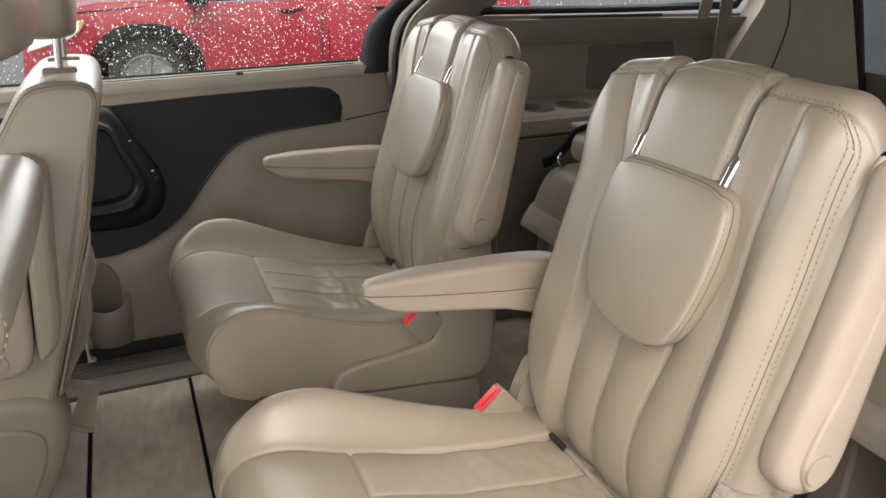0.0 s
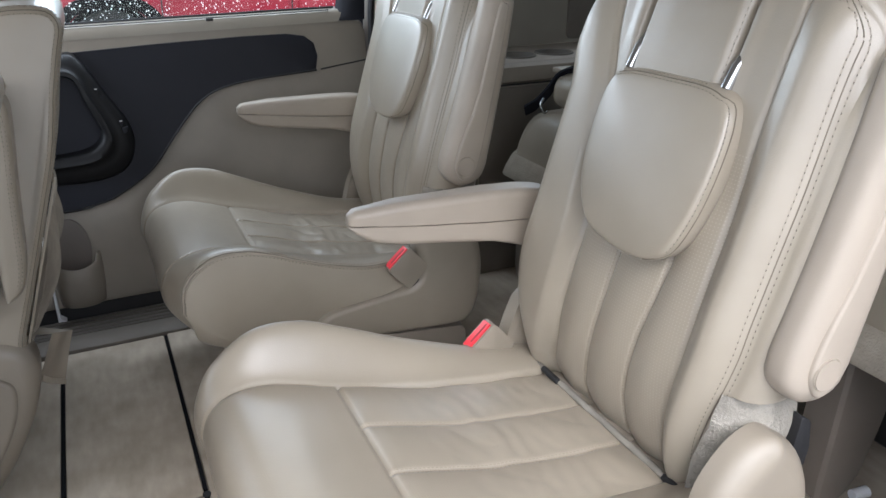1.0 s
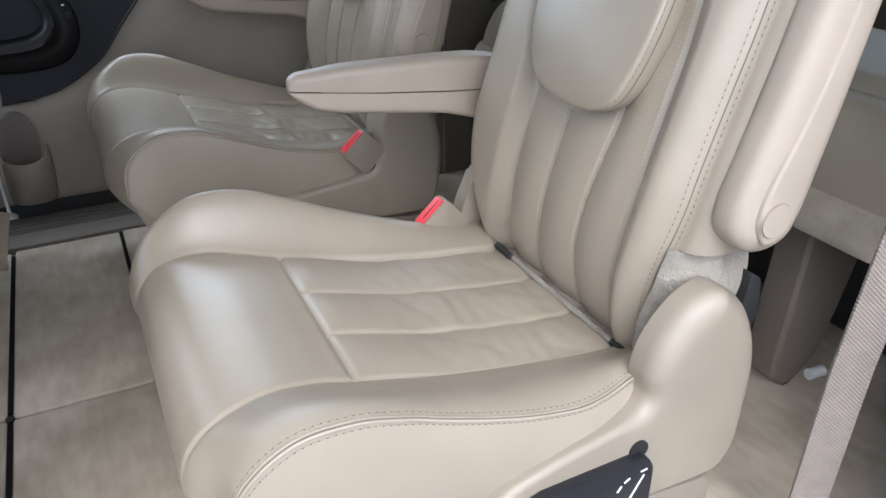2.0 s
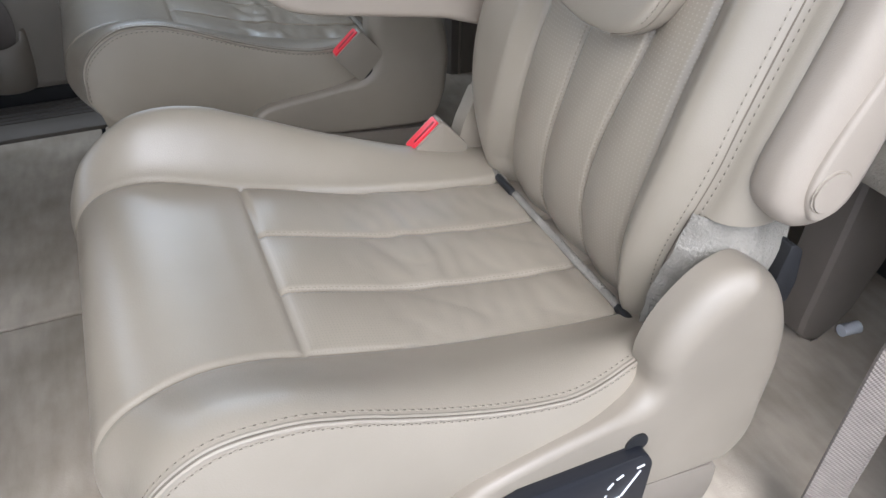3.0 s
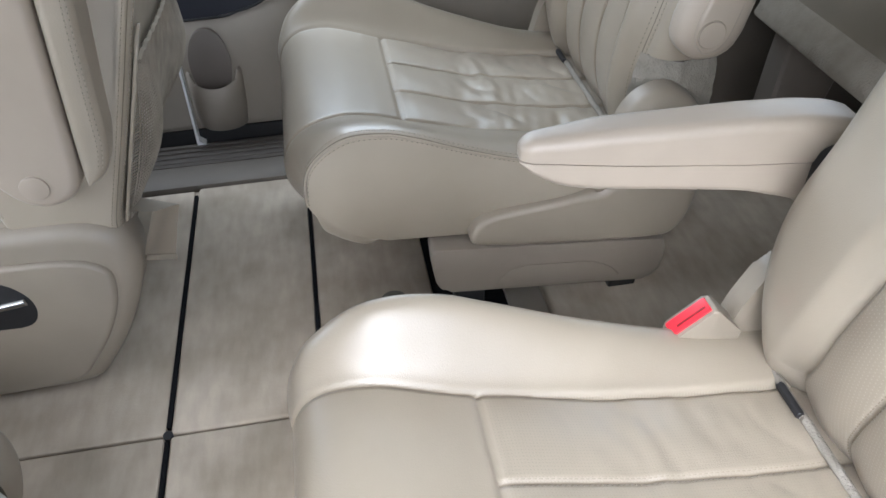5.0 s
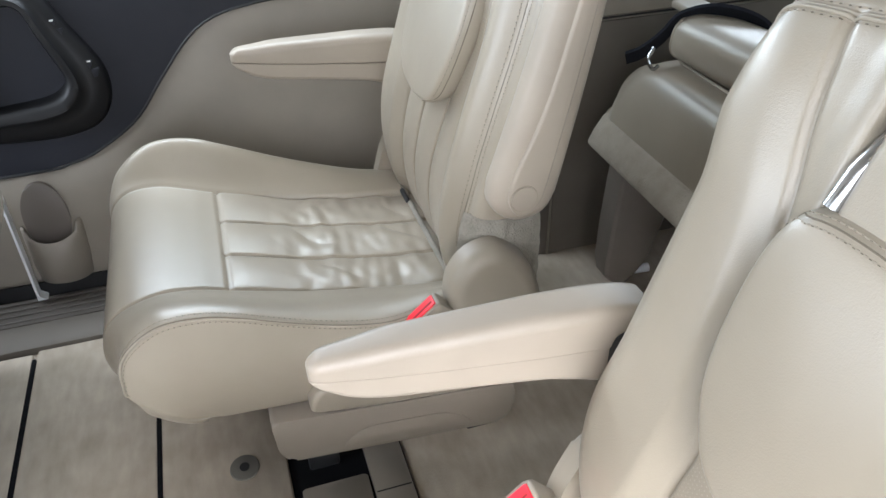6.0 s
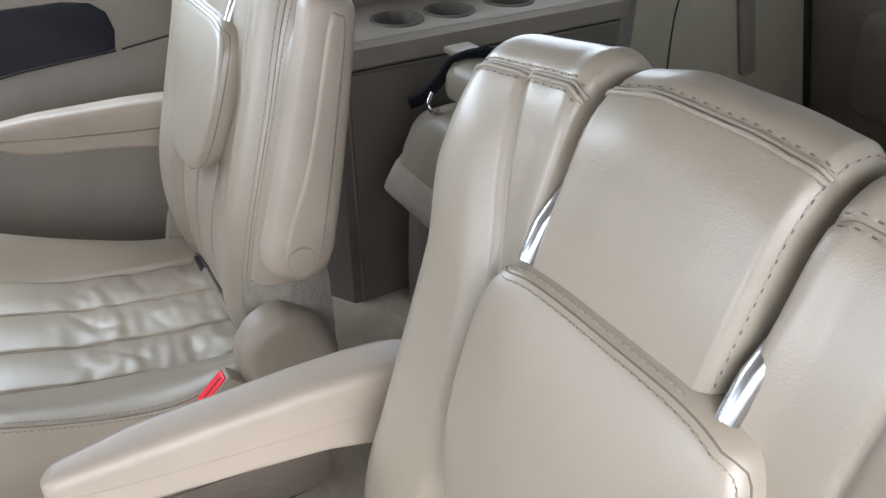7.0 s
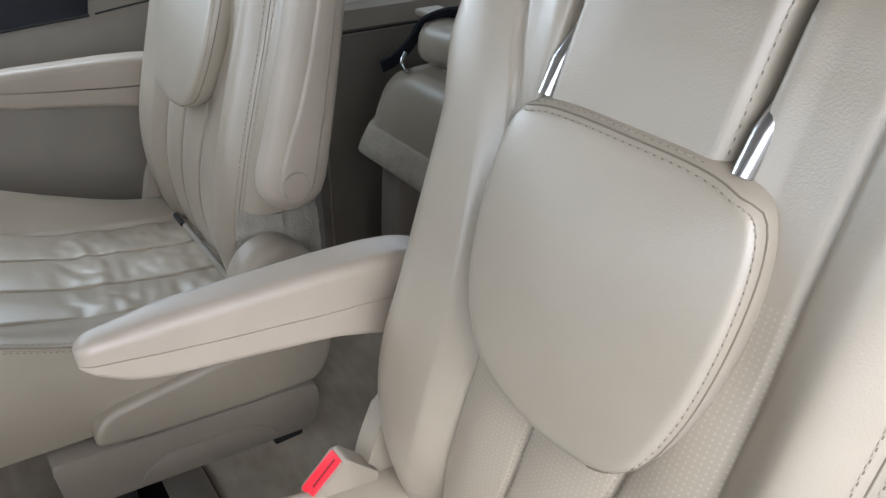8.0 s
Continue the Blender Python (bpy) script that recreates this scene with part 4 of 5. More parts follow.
# bottle pocket
pocket = empty("door_pocket", (-0.02, 1.97, 0.15), "taupe plastic bottle pocket low on the door")
pocket.parent = door
pocket.matrix_parent_inverse = Matrix.Translation((-0.1, -2.05, 0))
bm = bmesh.new()
rings = []
for z, d, w in ((0.040, 0.030, 0.046), (0.050, 0.045, 0.054), (0.09, 0.052, 0.058), (0.14, 0.054, 0.060), (0.170, 0.055, 0.060), (0.175, 0.05, 0.056), (0.16, 0.045, 0.05), (0.07, 0.035, 0.045)):
    rings.append([(-0.026 + w * math.cos(q), 1.998 + 0.1 * z - d * max(0, math.sin(q)) + 0.004, z - 0.03 * (abs(math.cos(q)) < 0.8) * math.sin(q) * (z > 0.13)) for q in np.linspace(0, math.pi, 24)])
grid(bm, rings)
part("bin", bm, TRIM, pocket, "", 70)
bm = bmesh.new()
slab(bm, [(-0.029 + 0.043 * math.cos(q), 0.187 + 0.076 * math.sin(q)) for q in np.linspace(0, 6.283, 40, endpoint=False)], 1.984, 1.992, 0.003, 2, "y", TILT)
part("scoop", bm, plastic("dark taupe trim", (0.125, 0.105, 0.088), 0.55), pocket)
bm = bmesh.new()
slab(bm, [(-0.091, 0.018), (-0.072, 0.018), (-0.086, 0.028), (-0.083, 0.32), (-0.087, 0.32)], 1.962, 1.985, 0.001)
part("body_edge", bm, material("shaded white paint", (0.72, 0.73, 0.74), 0.5), sill, "white painted body edge")
bm = bmesh.new()
box(bm, (-0.95, 1.998, -0.03), (0.78, 2.06, 0.036))
part("bottom_seal", bm, BLACK, door, "black bottom seal")
# window sill, seal and glass
bm = bmesh.new()
rows = []
for x in np.linspace(-0.95, 0.72, 40):
    b = 0.668 + 0.026 * (x + 0.95) / 1.67
    rows.append([(x, 2.064 + d, b + h) for d, h in ((0.0, -0.01), (0.002, 0.012), (0.012, 0.02), (0.045, 0.022), (0.05, 0.016))])
grid(bm, rows)
part("window_ledge", bm, plastic("smooth taupe trim", (0.26, 0.232, 0.19), 0.36), door, "", 70)
bm = bmesh.new()
tube(bm, [(x, 2.099, 0.6915 + 0.026 * (x + 0.95) / 1.67) for x in np.linspace(-0.95, 0.70, 30)], 0.003, 8)
part("window_seal", bm, BLACK, door)
bm = bmesh.new()
box(bm, (0.365, 2.066, 0.692), (0.383, 2.092, 0.708), 0.003)
part("latch", bm, BLACK, door)
bm = bmesh.new()
ledge = rounded([(0.02, 0.0), (0.68, 0.0), (0.68, 0.026), (0.02, 0.026)], 0.012)
tube(bm, [(x, 2.070 + y, 0.7085 + 0.0155 * (x - 0.38)) for x, y in ledge + ledge[:1]], 0.0014, 6)
part("ledge_groove", bm, BLACK, door)
GLASS = bpy.data.materials.new("tinted glass")
GLASS.use_nodes = True
gn, gl = GLASS.node_tree.nodes, GLASS.node_tree.links
gn.remove(gn["Principled BSDF"])
trans, gloss, mixer = gn.new("ShaderNodeBsdfTransparent"), gn.new("ShaderNodeBsdfGlossy"), gn.new("ShaderNodeMixShader")
trans.inputs["Color"].default_value = (0.84, 0.87, 0.85, 1)
gloss.inputs["Roughness"].default_value = 0.02
mixer.inputs["Fac"].default_value = 0.012
gl.new(trans.outputs[0], mixer.inputs[1])
gl.new(gloss.outputs[0], mixer.inputs[2])
gl.new(mixer.outputs[0], gn["Material Output"].inputs["Surface"])


PRIVACY = GLASS.copy()
PRIVACY.name = "dark privacy glass"
for n in PRIVACY.node_tree.nodes:
    if n.type == "BSDF_TRANSPARENT":
        n.inputs["Color"].default_value = (0.5, 0.53, 0.51, 1)


def pane(name, bm, parent=None, mat=GLASS):
    return part(name, bm, mat, parent)


bm = bmesh.new()
slab(bm, [(-0.95, 0.67), (0.72, 0.695), (0.90, 1.10), (-0.95, 1.10)], 2.036, 2.040, 0, 1, "y", 0.10)
pane("window_pane", bm, door)
DROP = bpy.data.materials.new("water drops")
DROP.use_nodes = True
dn = DROP.node_tree.nodes
dn.remove(dn["Principled BSDF"])
glow = dn.new("ShaderNodeBsdfTranslucent")
glow.inputs["Color"].default_value = (0.98, 0.99, 1.0, 1)
DROP.node_tree.links.new(glow.outputs[0], dn["Material Output"].inputs["Surface"])
bm = bmesh.new()
rng = random.Random(5)
for _ in range(2700):
    x, z, r = rng.uniform(-0.25, 0.80), rng.uniform(0.70, 0.97), rng.choice((0.0006, 0.0008, 0.0010, 0.0011, 0.0013, 0.0016, 0.0021))
    if x > 0.70 + (z - 0.70) * 0.45:
        continue
    y = 2.0405 + 0.1 * z
    add(bm, [(x - r, y, z), (x, y, z - r * 1.3), (x + r, y, z), (x, y, z + r * 1.3), (x, y + r * 1.3, z - r * 0.9)], [(0, 1, 4), (1, 2, 4), (2, 3, 4), (3, 0, 4)])
drops = part("rain_drops", bm, DROP)
tagged(drops, "small bright rain drops on the window pane", "rain drops", kind="stuff")

# pillar behind the door window
EDGE_IN = [(0.690, 0.685), (0.701, 0.71), (0.712, 0.76), (0.728, 0.80), (0.76, 0.836), (0.80, 0.866), (0.90, 0.96), (1.0, 1.10)]
EDGE_OUT = [(0.782, 0.685), (0.784, 0.71), (0.790, 0.76), (0.802, 0.80), (0.826, 0.836), (0.862, 0.866), (0.955, 0.96), (1.05, 1.10)]
bm = bmesh.new()
rows = []
for a, b in zip(spline(EDGE_IN, 40), spline(EDGE_OUT, 40)):
    y = 2.066 + 0.1 * (a[1] - 0.69)
    rows.append([(a[0], y + 0.02, a[1]), (a[0] + 0.006, y, a[1]), (0.5 * (a[0] + b[0]), y - 0.008, 0.5 * (a[1] + b[1])), (b[0] - 0.006, y, b[1]), (b[0], y + 0.02, b[1])])
grid(bm, rows)
part("window_divider", bm, DARK, door, "black window divider", 60)
pillar = empty("pillar", (0.85, 2.05, 0), "taupe trimmed pillar with black weather strip", "pillar", kind="structure")
PILLAR = [(0.785, 0.02), (0.786, 0.40), (0.788, 0.68), (0.795, 0.75), (0.81, 0.80), (0.835, 0.836), (0.872, 0.866), (0.965, 0.96), (1.06, 1.10), (1.10, 1.23)]
edge = spline(PILLAR, 60)
bm = bmesh.new()
rows = []
for x, z in edge:
    rows.append([(x + 0.006, 2.13, z), (x + 0.006, 2.045, z), (x + 0.012, 2.03, z), (x + 0.03, 2.018, z), (x + 0.15, 2.0, z), (x + 0.22, 2.03, z)])
grid(bm, rows)
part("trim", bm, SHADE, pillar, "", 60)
bm = bmesh.new()
tube(bm, [(x - 0.002, 2.045, z) for x, z in edge], 0.008, 8)
part("weather_strip", bm, BLACK, pillar)
bm = bmesh.new()
tube(bm, [(x + 0.012, 2.034, z) for x, z in edge], 0.006, 8)
part("piping", bm, VINYL, pillar, "pale trim piping")
# half of TRIM's colour: the shade behind the far seat is painted in
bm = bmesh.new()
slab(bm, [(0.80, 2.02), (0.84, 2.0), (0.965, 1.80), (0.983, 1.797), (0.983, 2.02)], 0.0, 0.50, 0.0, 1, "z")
part("lower_trim", bm, plastic("shaded lower trim", (0.12, 0.103, 0.084), 0.6), pillar, "", 20)

# ---- far rear quarter ----
quarter = empty("quarter_panel", (1.5, 2.0, 0), "taupe plastic rear quarter trim with shelf and cup holders", "trim panel", kind="structure")
bm = bmesh.new()
slab(bm, rounded([(0.93, 0.0), (2.66, 0.0), (2.37, 0.80), (0.93, 0.83)], 0.02), 2.0, 2.05, 0.004, 2)
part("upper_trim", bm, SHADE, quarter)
# sheet added over the wall, darkened for the shade below the shelf
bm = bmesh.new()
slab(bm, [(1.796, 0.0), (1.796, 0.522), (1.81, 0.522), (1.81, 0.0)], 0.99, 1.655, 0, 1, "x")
part("lower_lining", bm, plastic("shaded lower trim", (0.13, 0.112, 0.09), 0.6), quarter)
bm = bmesh.new()
slab(bm, [(1.80, 0.0), (1.80, 0.528), (1.777, 0.540), (1.772, 0.578), (1.785, 0.588), (1.806, 0.588), (1.806, 0.46), (2.002, 0.46), (2.002, 0.0)], 0.985, 1.66, 0, 1, "x")
# TRIM much darkened: the shade down in the cups is put into the colour
CUP = plastic("shaded cup trim", (0.085, 0.074, 0.06), 0.6)
CUPS = (1.132, 1.252, 1.40)
loops = [[(0.985, 1.785, 0.5885), (1.66, 1.785, 0.5885), (1.66, 2.002, 0.594), (0.985, 2.002, 0.594)]]
loops += [[(x + 0.047 * math.cos(q), 1.866 + 0.047 * math.sin(q), 0.591) for q in np.linspace(0, 2 * math.pi, 32, endpoint=False)] for x in CUPS]
edges = []
for ring in loops:
    vs = [bm.verts.new(p) for p in ring]
    edges += [bm.edges.new((vs[i], vs[(i + 1) % len(vs)])) for i in range(len(vs))]
bmesh.ops.triangle_fill(bm, edges=edges, use_beauty=True)
part("shelf", bm, TRIM, quarter, "", 35)
bm = bmesh.new()
tube(bm, [(x, 1.797, 0.531) for x in np.linspace(0.99, 1.655, 6)], 0.005, 6)
part("shelf_joint", bm, BLACK, quarter)
for x in CUPS:
    bm = bmesh.new()
    rings = []
    for rad, z in ((0.055, 0.5905), (0.053, 0.5945), (0.048, 0.5945), (0.046, 0.588), (0.041, 0.497), (0.02, 0.494), (0.001, 0.494)):
        rings.append([(x + rad * math.cos(q), 1.866 + rad * math.sin(q), z) for q in np.linspace(0, 2 * math.pi, 36, endpoint=False)])
    loft(bm, rings, False)
    part("cup_holder", bm, CUP, quarter, "round recessed cup holder")
bm = bmesh.new()
slab(bm, rounded([(1.38, 0.605), (1.70, 0.615), (1.69, 0.735), (1.38, 0.735)], 0.02), 1.994, 2.004, 0.003)
part("speaker_panel", bm, plastic("dark mesh trim", (0.10, 0.085, 0.07), 0.6, 1500.0, 0.5), quarter)
bm = bmesh.new()
slab(bm, rounded([(1.0, 0.755), (1.95, 0.745), (1.97, 0.80), (1.0, 0.82)], 0.015), 1.965, 2.005, 0.012, 3)
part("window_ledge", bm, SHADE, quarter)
bm = bmesh.new()
slab(bm, rounded([(1.20, 0.818), (1.62, 0.812), (1.62, 0.820), (1.20, 0.826)], 0.003), 1.975, 1.99, 0.001)
part("vent_slot", bm, BLACK, quarter)
bm = bmesh.new()
tube(bm, [(0.98, 2.03, 0.842), (1.5, 2.03, 0.834), (1.95, 2.03, 0.832), (1.98, 2.04, 0.86), (2.03, 2.08, 1.1)], 0.012, 8)
part("window_seal", bm, BLACK, quarter)
bm = bmesh.new()
slab(bm, [(0.98, 0.83), (1.98, 0.825), (2.05, 1.12), (0.98, 1.12)], 2.045, 2.05, 0, 1)
pane("window_pane", bm, quarter)
bm = bmesh.new()
slab(bm, rounded([(1.80, 0.0), (2.66, 0.0), (2.20, 1.25), (2.06, 1.25), (1.97, 0.84), (1.90, 0.74), (1.80, 0.60)], 0.02), 1.93, 2.0, 0.02, 3)
part("corner_trim", bm, plastic("pale corner trim", (0.40, 0.36, 0.28), 0.5), quarter)
bm = bmesh.new()
tube(bm, [tuple(p) for p in spline([(1.98, 1.9285, 0.30), (1.975, 1.9285, 0.425), (1.985, 1.9285, 0.505), (2.04, 1.9285, 0.64), (2.08, 1.9285, 0.78), (2.06, 1.9285, 0.9)], 30)], 0.0025, 6)
part("trim_joint", bm, BLACK, quarter)
bm = bmesh.new()
slab(bm, rounded([(2.28, 0.24), (2.34, 0.24), (2.24, 0.56), (2.18, 0.56)], 0.012), 1.918, 1.932, 0.006)
part("grip", bm, TRIM, quarter)
bm = bmesh.new()
for _ in range(700):
    x, z, r = rng.uniform(1.0, 1.95), rng.uniform(0.84, 1.0), rng.choice((0.0008, 0.001, 0.0014, 0.002))
    add(bm, [(x - r, 2.0505, z), (x, 2.0505, z - r * 1.3), (x + r, 2.0505, z), (x, 2.0505, z + r * 1.2), (x, 2.0505 + r * 1.3, z - r * 0.8)], [(0, 1, 4), (1, 2, 4), (2, 3, 4), (3, 0, 4)])
tagged(part("rain_drops", bm, DROP), "rain drops on the rear quarter window", "rain drops", kind="stuff")
belt = empty("shoulder_belt", (1.86, 1.92, 0.5), "taupe third row shoulder belt", "seat belt", "seat belts")
bm = bmesh.new()
ribbon(bm, [(1.793, 1.915, 0.40), (1.80, 1.915, 0.7), (1.83, 1.925, 1.2)], (1, 0, 0), 0.048, 0.003)
part("webbing", bm, WEBBING, belt)
belt = empty("shoulder_belt", (1.7, 1.97, 0.8), "taupe third row lap belt", "seat belt", "seat belts")
bm = bmesh.new()
ribbon(bm, [(1.76, 1.962, 0.80), (1.80, 1.97, 0.95), (1.84, 1.98, 1.2)], (1, 0, 0), 0.046, 0.003)
part("webbing", bm, WEBBING, belt)

# ---- near rear quarter, roof, front and tailgate close the cabin ----
wall = empty("quarter_panel", (1.6, 0.36, 0), "taupe plastic rear quarter trim", "trim panel", kind="structure")
bm = bmesh.new()
slab(bm, rounded([(0.93, 0.0), (2.66, 0.0), (2.37, 0.82), (0.93, 0.82)], 0.02), 0.31, 0.36, 0.004, 2)
part("lower_trim", bm, TRIM, wall)
bm = bmesh.new()
slab(bm, [(0.84, 0.0), (1.0, 0.0), (1.05, 1.22), (0.93, 1.22)], 0.24, 0.36, 0.01, 2)
part("pillar_trim", bm, PLASTIC, wall)
bm = bmesh.new()
slab(bm, [(1.95, 0.80), (2.39, 0.80), (2.22, 1.25), (2.05, 1.25)], 0.30, 0.37, 0.01, 2)
part("corner_trim", bm, PLASTIC, wall)
bm = bmesh.new()
slab(bm, [(0.98, 0.82), (1.98, 0.82), (2.05, 1.12), (0.98, 1.12)], 0.30, 0.305, 0, 1)
pane("window_pane", bm, wall, PRIVACY)
near_belt = empty("shoulder_belt", (0.80, 0.466, 0.0), "pale taupe shoulder belt hanging beside the seat", "seat belt", "seat belts")
bm = bmesh.new()
ribbon(bm, [(0.822, 0.462, 0.0), (0.822, 0.458, 0.3), (0.837, 0.442, 0.7), (0.872, 0.392, 1.1)], (0.93, -0.36, 0), 0.050, 0.0025)
part("webbing", bm, WEBBING, near_belt)
for off in (-0.0235, 0.0235):
    bm = bmesh.new()
    ribbon(bm, [(x + 0.93 * off, y - 0.36 * off, z) for x, y, z in ((0.822, 0.462, 0.0), (0.822, 0.458, 0.3), (0.837, 0.442, 0.7), (0.872, 0.392, 1.1))], (0.93, -0.36, 0), 0.003, 0.0036)
    part("selvedge", bm, WEBBING, near_belt)
bm = bmesh.new()
box(bm, (-1.6, 0.22, 1.23), (2.75, 2.14, 1.30), 0.02)
tagged(part("ceiling", bm, HEADLINER), "pale cloth headliner", "ceiling", kind="structure")
tagged(part("door_header", slab(bmesh.new(), rounded([(0.24, 1.15), (0.34, 1.17), (0.38, 1.235), (0.24, 1.235)], 0.02), -0.52, 0.95, 0.0, 1, "x"), HEADLINER), "pale cloth door header", "door header", kind="structure")
gate = empty("tailgate", (2.65, 1.18, 0), "closed tailgate with dark taupe trim", "tailgate", kind="structure")
bm = bmesh.new()
slab(bm, rounded([(0.30, -0.05), (2.06, -0.05), (2.06, 0.60), (0.30, 0.60)], 0.03), 2.70, 2.78, 0.02, 3, "x", -0.37)
part("lower_trim", bm, TRIM, gate)
bm = bmesh.new()
slab(bm, rounded([(0.55, 0.10), (1.80, 0.10), (1.75, 0.45), (0.60, 0.45)], 0.06), 2.682, 2.705, 0.012, 3, "x", -0.37)
part("inset", bm, TRIM, gate)
bm = bmesh.new()
tube(bm, [(2.685, 1.945, 0.0), (2.685 - 0.37 * 0.6, 1.945, 0.6), (2.685 - 0.37 * 1.22, 1.92, 1.22)], 0.02, 8)
part("seal", bm, BLACK, gate)
bm = bmesh.new()
box(bm, (2.50, 1.88, 0.46), (2.515, 1.915, 0.52), 0.004)
part("striker", bm, BLACK, gate)
bm = bmesh.new()
slab(bm, [(0.30, 0.60), (2.06, 0.60), (1.98, 1.23), (0.38, 1.23)], 2.73, 2.735, 0, 1, "x", -0.37)
CLEAR = GLASS.copy()
CLEAR.name = "rear glass"
for n in CLEAR.node_tree.nodes:
    if n.type == "BSDF_TRANSPARENT":
        n.inputs["Color"].default_value = (0.5, 0.53, 0.52, 1)
pane("window_pane", bm, gate, CLEAR)
tagged(part("dashboard", slab(bmesh.new(), rounded([(-2.0, 0.0), (-1.35, 0.0), (-1.3, 0.55), (-1.5, 0.72), (-2.0, 0.75)], 0.05), 0.33, 2.03, 0.02), TRIM), "taupe dashboard", "dashboard", kind="structure")
tagged(part("front_door", slab(bmesh.new(), rounded([(-1.7, 0.0), (-0.96, 0.0), (-0.96, 0.66), (-1.7, 0.64)], 0.02), 2.02, 2.10, 0.01), TRIM), "closed front door trim", "car door", kind="structure")
tagged(part("front_door", slab(bmesh.new(), rounded([(-1.7, 0.0), (-0.62, 0.0), (-0.62, 0.54), (-1.7, 0.52)], 0.02), 0.26, 0.34, 0.01), TRIM), "closed front door trim", "car door", kind="structure")
tagged(part("pillar", slab(bmesh.new(), [(-0.62, 0.0), (-0.52, 0.0), (-0.50, 1.23), (-0.58, 1.23)], 0.24, 0.32, 0.01), PLASTIC), "taupe trimmed centre pillar", "pillar", kind="structure")

# ---- third row bench, folded ----
bench = empty("third_row_seat", (1.25, 1.15, 0), "taupe leather third row seat with folded backrest", "car seat")
BENCH = leather_material("taupe leather", (0.29, 0.25, 0.195), (0.25, 0.215, 0.166))
BAND = cloth("beige felt", (0.34, 0.30, 0.245), (0.28, 0.245, 0.20), 30.0, 260.0, 0.7, 0.003)
ROLL = leather_material("folded taupe leather", (0.34, 0.30, 0.24), (0.30, 0.26, 0.205))


def bench_half(z):
    return 0.586 - 0.070 * float(np.clip((z - 0.37) / 0.12, 0, 1)) ** 2.6


profile = spline([(1.036, 0.371), (1.050, 0.425), (1.066, 0.466), (1.082, 0.485), (1.105, 0.491), (1.16, 0.489), (1.30, 0.478), (1.55, 0.46)], 60)
ws = np.r_[-1, -0.995, -0.985, -0.97, -0.95, np.linspace(-0.92, 0.92, 60), 0.95, 0.97, 0.985, 0.995, 1]
bm = bmesh.new()
rows = []
for k, (x, z) in enumerate(profile):
    half = bench_half(z)
    row = []
    for w in ws:
        corner = float(smooth01(0.90, 1.0, abs(w)))
        sag = 0.006 * corner * float(smooth01(0.47, 0.49, z)) + 0.003 * math.exp(-(((w + 0.17) / 0.012) ** 2))
        row.append((x + 0.035 * corner**2 * max(0, 1 - k / 30), 1.146 + w * half, z - sag))
    rows.append([(1.55, row[0][1], z)] + row + [(1.55, row[-1][1], z)])
grid(bm, rows)
cushion = part("cushion", bm, BENCH, bench, "", 60)
edge = [Vector(row[1:-1][j]) + Vector((-0.001, 0, 0.001)) for row in rows[18:19] for j in range(len(ws))]
bm = bmesh.new()
tube(bm, edge, 0.0028, 8)
part("welt", bm, BENCH, cushion)
bm = bmesh.new()
rows = []
for x, z in ((1.040, 0.318), (1.008, 0.320), (1.006, 0.327), (1.013, 0.343), (1.030, 0.369), (1.036, 0.374), (1.060, 0.376)):
    row = [(x + 0.03 * float(smooth01(0.93, 1.0, abs(w))) ** 2, 1.146 + w * 0.588, z) for w in ws]
    rows.append([(1.60, row[0][1], z)] + row + [(1.60, row[-1][1], z)])
grid(bm, rows)
part("front_band", bm, BAND, bench, "grey-beige felt front band", 40)
# folded backrest, a padded roll with stitched ends
bm = bmesh.new()
rings = []
for y, k in ((1.640, 0.45), (1.646, 0.72), (1.643, 0.88), (1.634, 0.97), (1.620, 1.0), (1.50, 1.02), (1.38, 1.0), (1.318, 0.98), (1.306, 0.9), (1.303, 0.72), (1.310, 0.45)):
    ring = []
    for q in np.linspace(0, 2 * math.pi, 36, endpoint=False):
        a, b = math.cos(q), math.sin(q)
        dent = 0.004 * noise.noise(Vector((a * 1.5, y * 14, b * 1.5)))
        ring.append((1.166 + (0.060 * math.copysign(abs(a) ** 0.85, a) + dent) * k - 0.10 * (y - 1.64), y, 0.537 + (0.046 * math.copysign(abs(b) ** 0.85, b) + dent) * k))
    rings.append(ring)
loft(bm, rings)
roll = part("backrest", bm, ROLL, bench, "rolled taupe leather backrest end", 70)
for k in (3, 7):
    bm = bmesh.new()
    tube(bm, rings[k] + rings[k][:1], 0.0022, 6)
    part("welt", bm, ROLL, roll)
bm = bmesh.new()
slab(bm, rounded([(1.145, 0.486), (1.20, 0.503), (1.50, 0.50), (1.50, 0.46), (1.15, 0.47)], 0.008), 0.72, 1.56, 0.006)
part("backrest_panel", bm, ROLL, bench, "folded backrest panel")
for y in (1.665, 0.735):
    bm = bmesh.new()
    rings = []
    for z, x0, x1, half in ((0.33, 1.056, 1.215, 0.034), (0.24, 1.050, 1.190, 0.036), (0.14, 1.045, 1.170, 0.036), (0.06, 1.043, 1.150, 0.034), (0.030, 1.048, 1.130, 0.032), (0.004, 1.075, 1.108, 0.026), (0.0, 1.080, 1.104, 0.024)):
        c = 0.020
        rings.append([(x0 + c, y - half, z), (x1 - c, y - half, z), (x1, y - half + c, z), (x1, y + half - c, z), (x1 - c, y + half, z), (x0 + c, y + half, z), (x0 + 0.004, y + half - 0.006, z), (x0, y + half - 0.016, z), (x0, y - half + 0.010, z), (x0 + 0.006, y - half + 0.004, z)])
    loft(bm, rings)
    part("leg", bm, plastic("dark taupe leg plastic", (0.17, 0.145, 0.12), 0.5), bench, "dark taupe plastic leg", 25)
bm = bmesh.new()
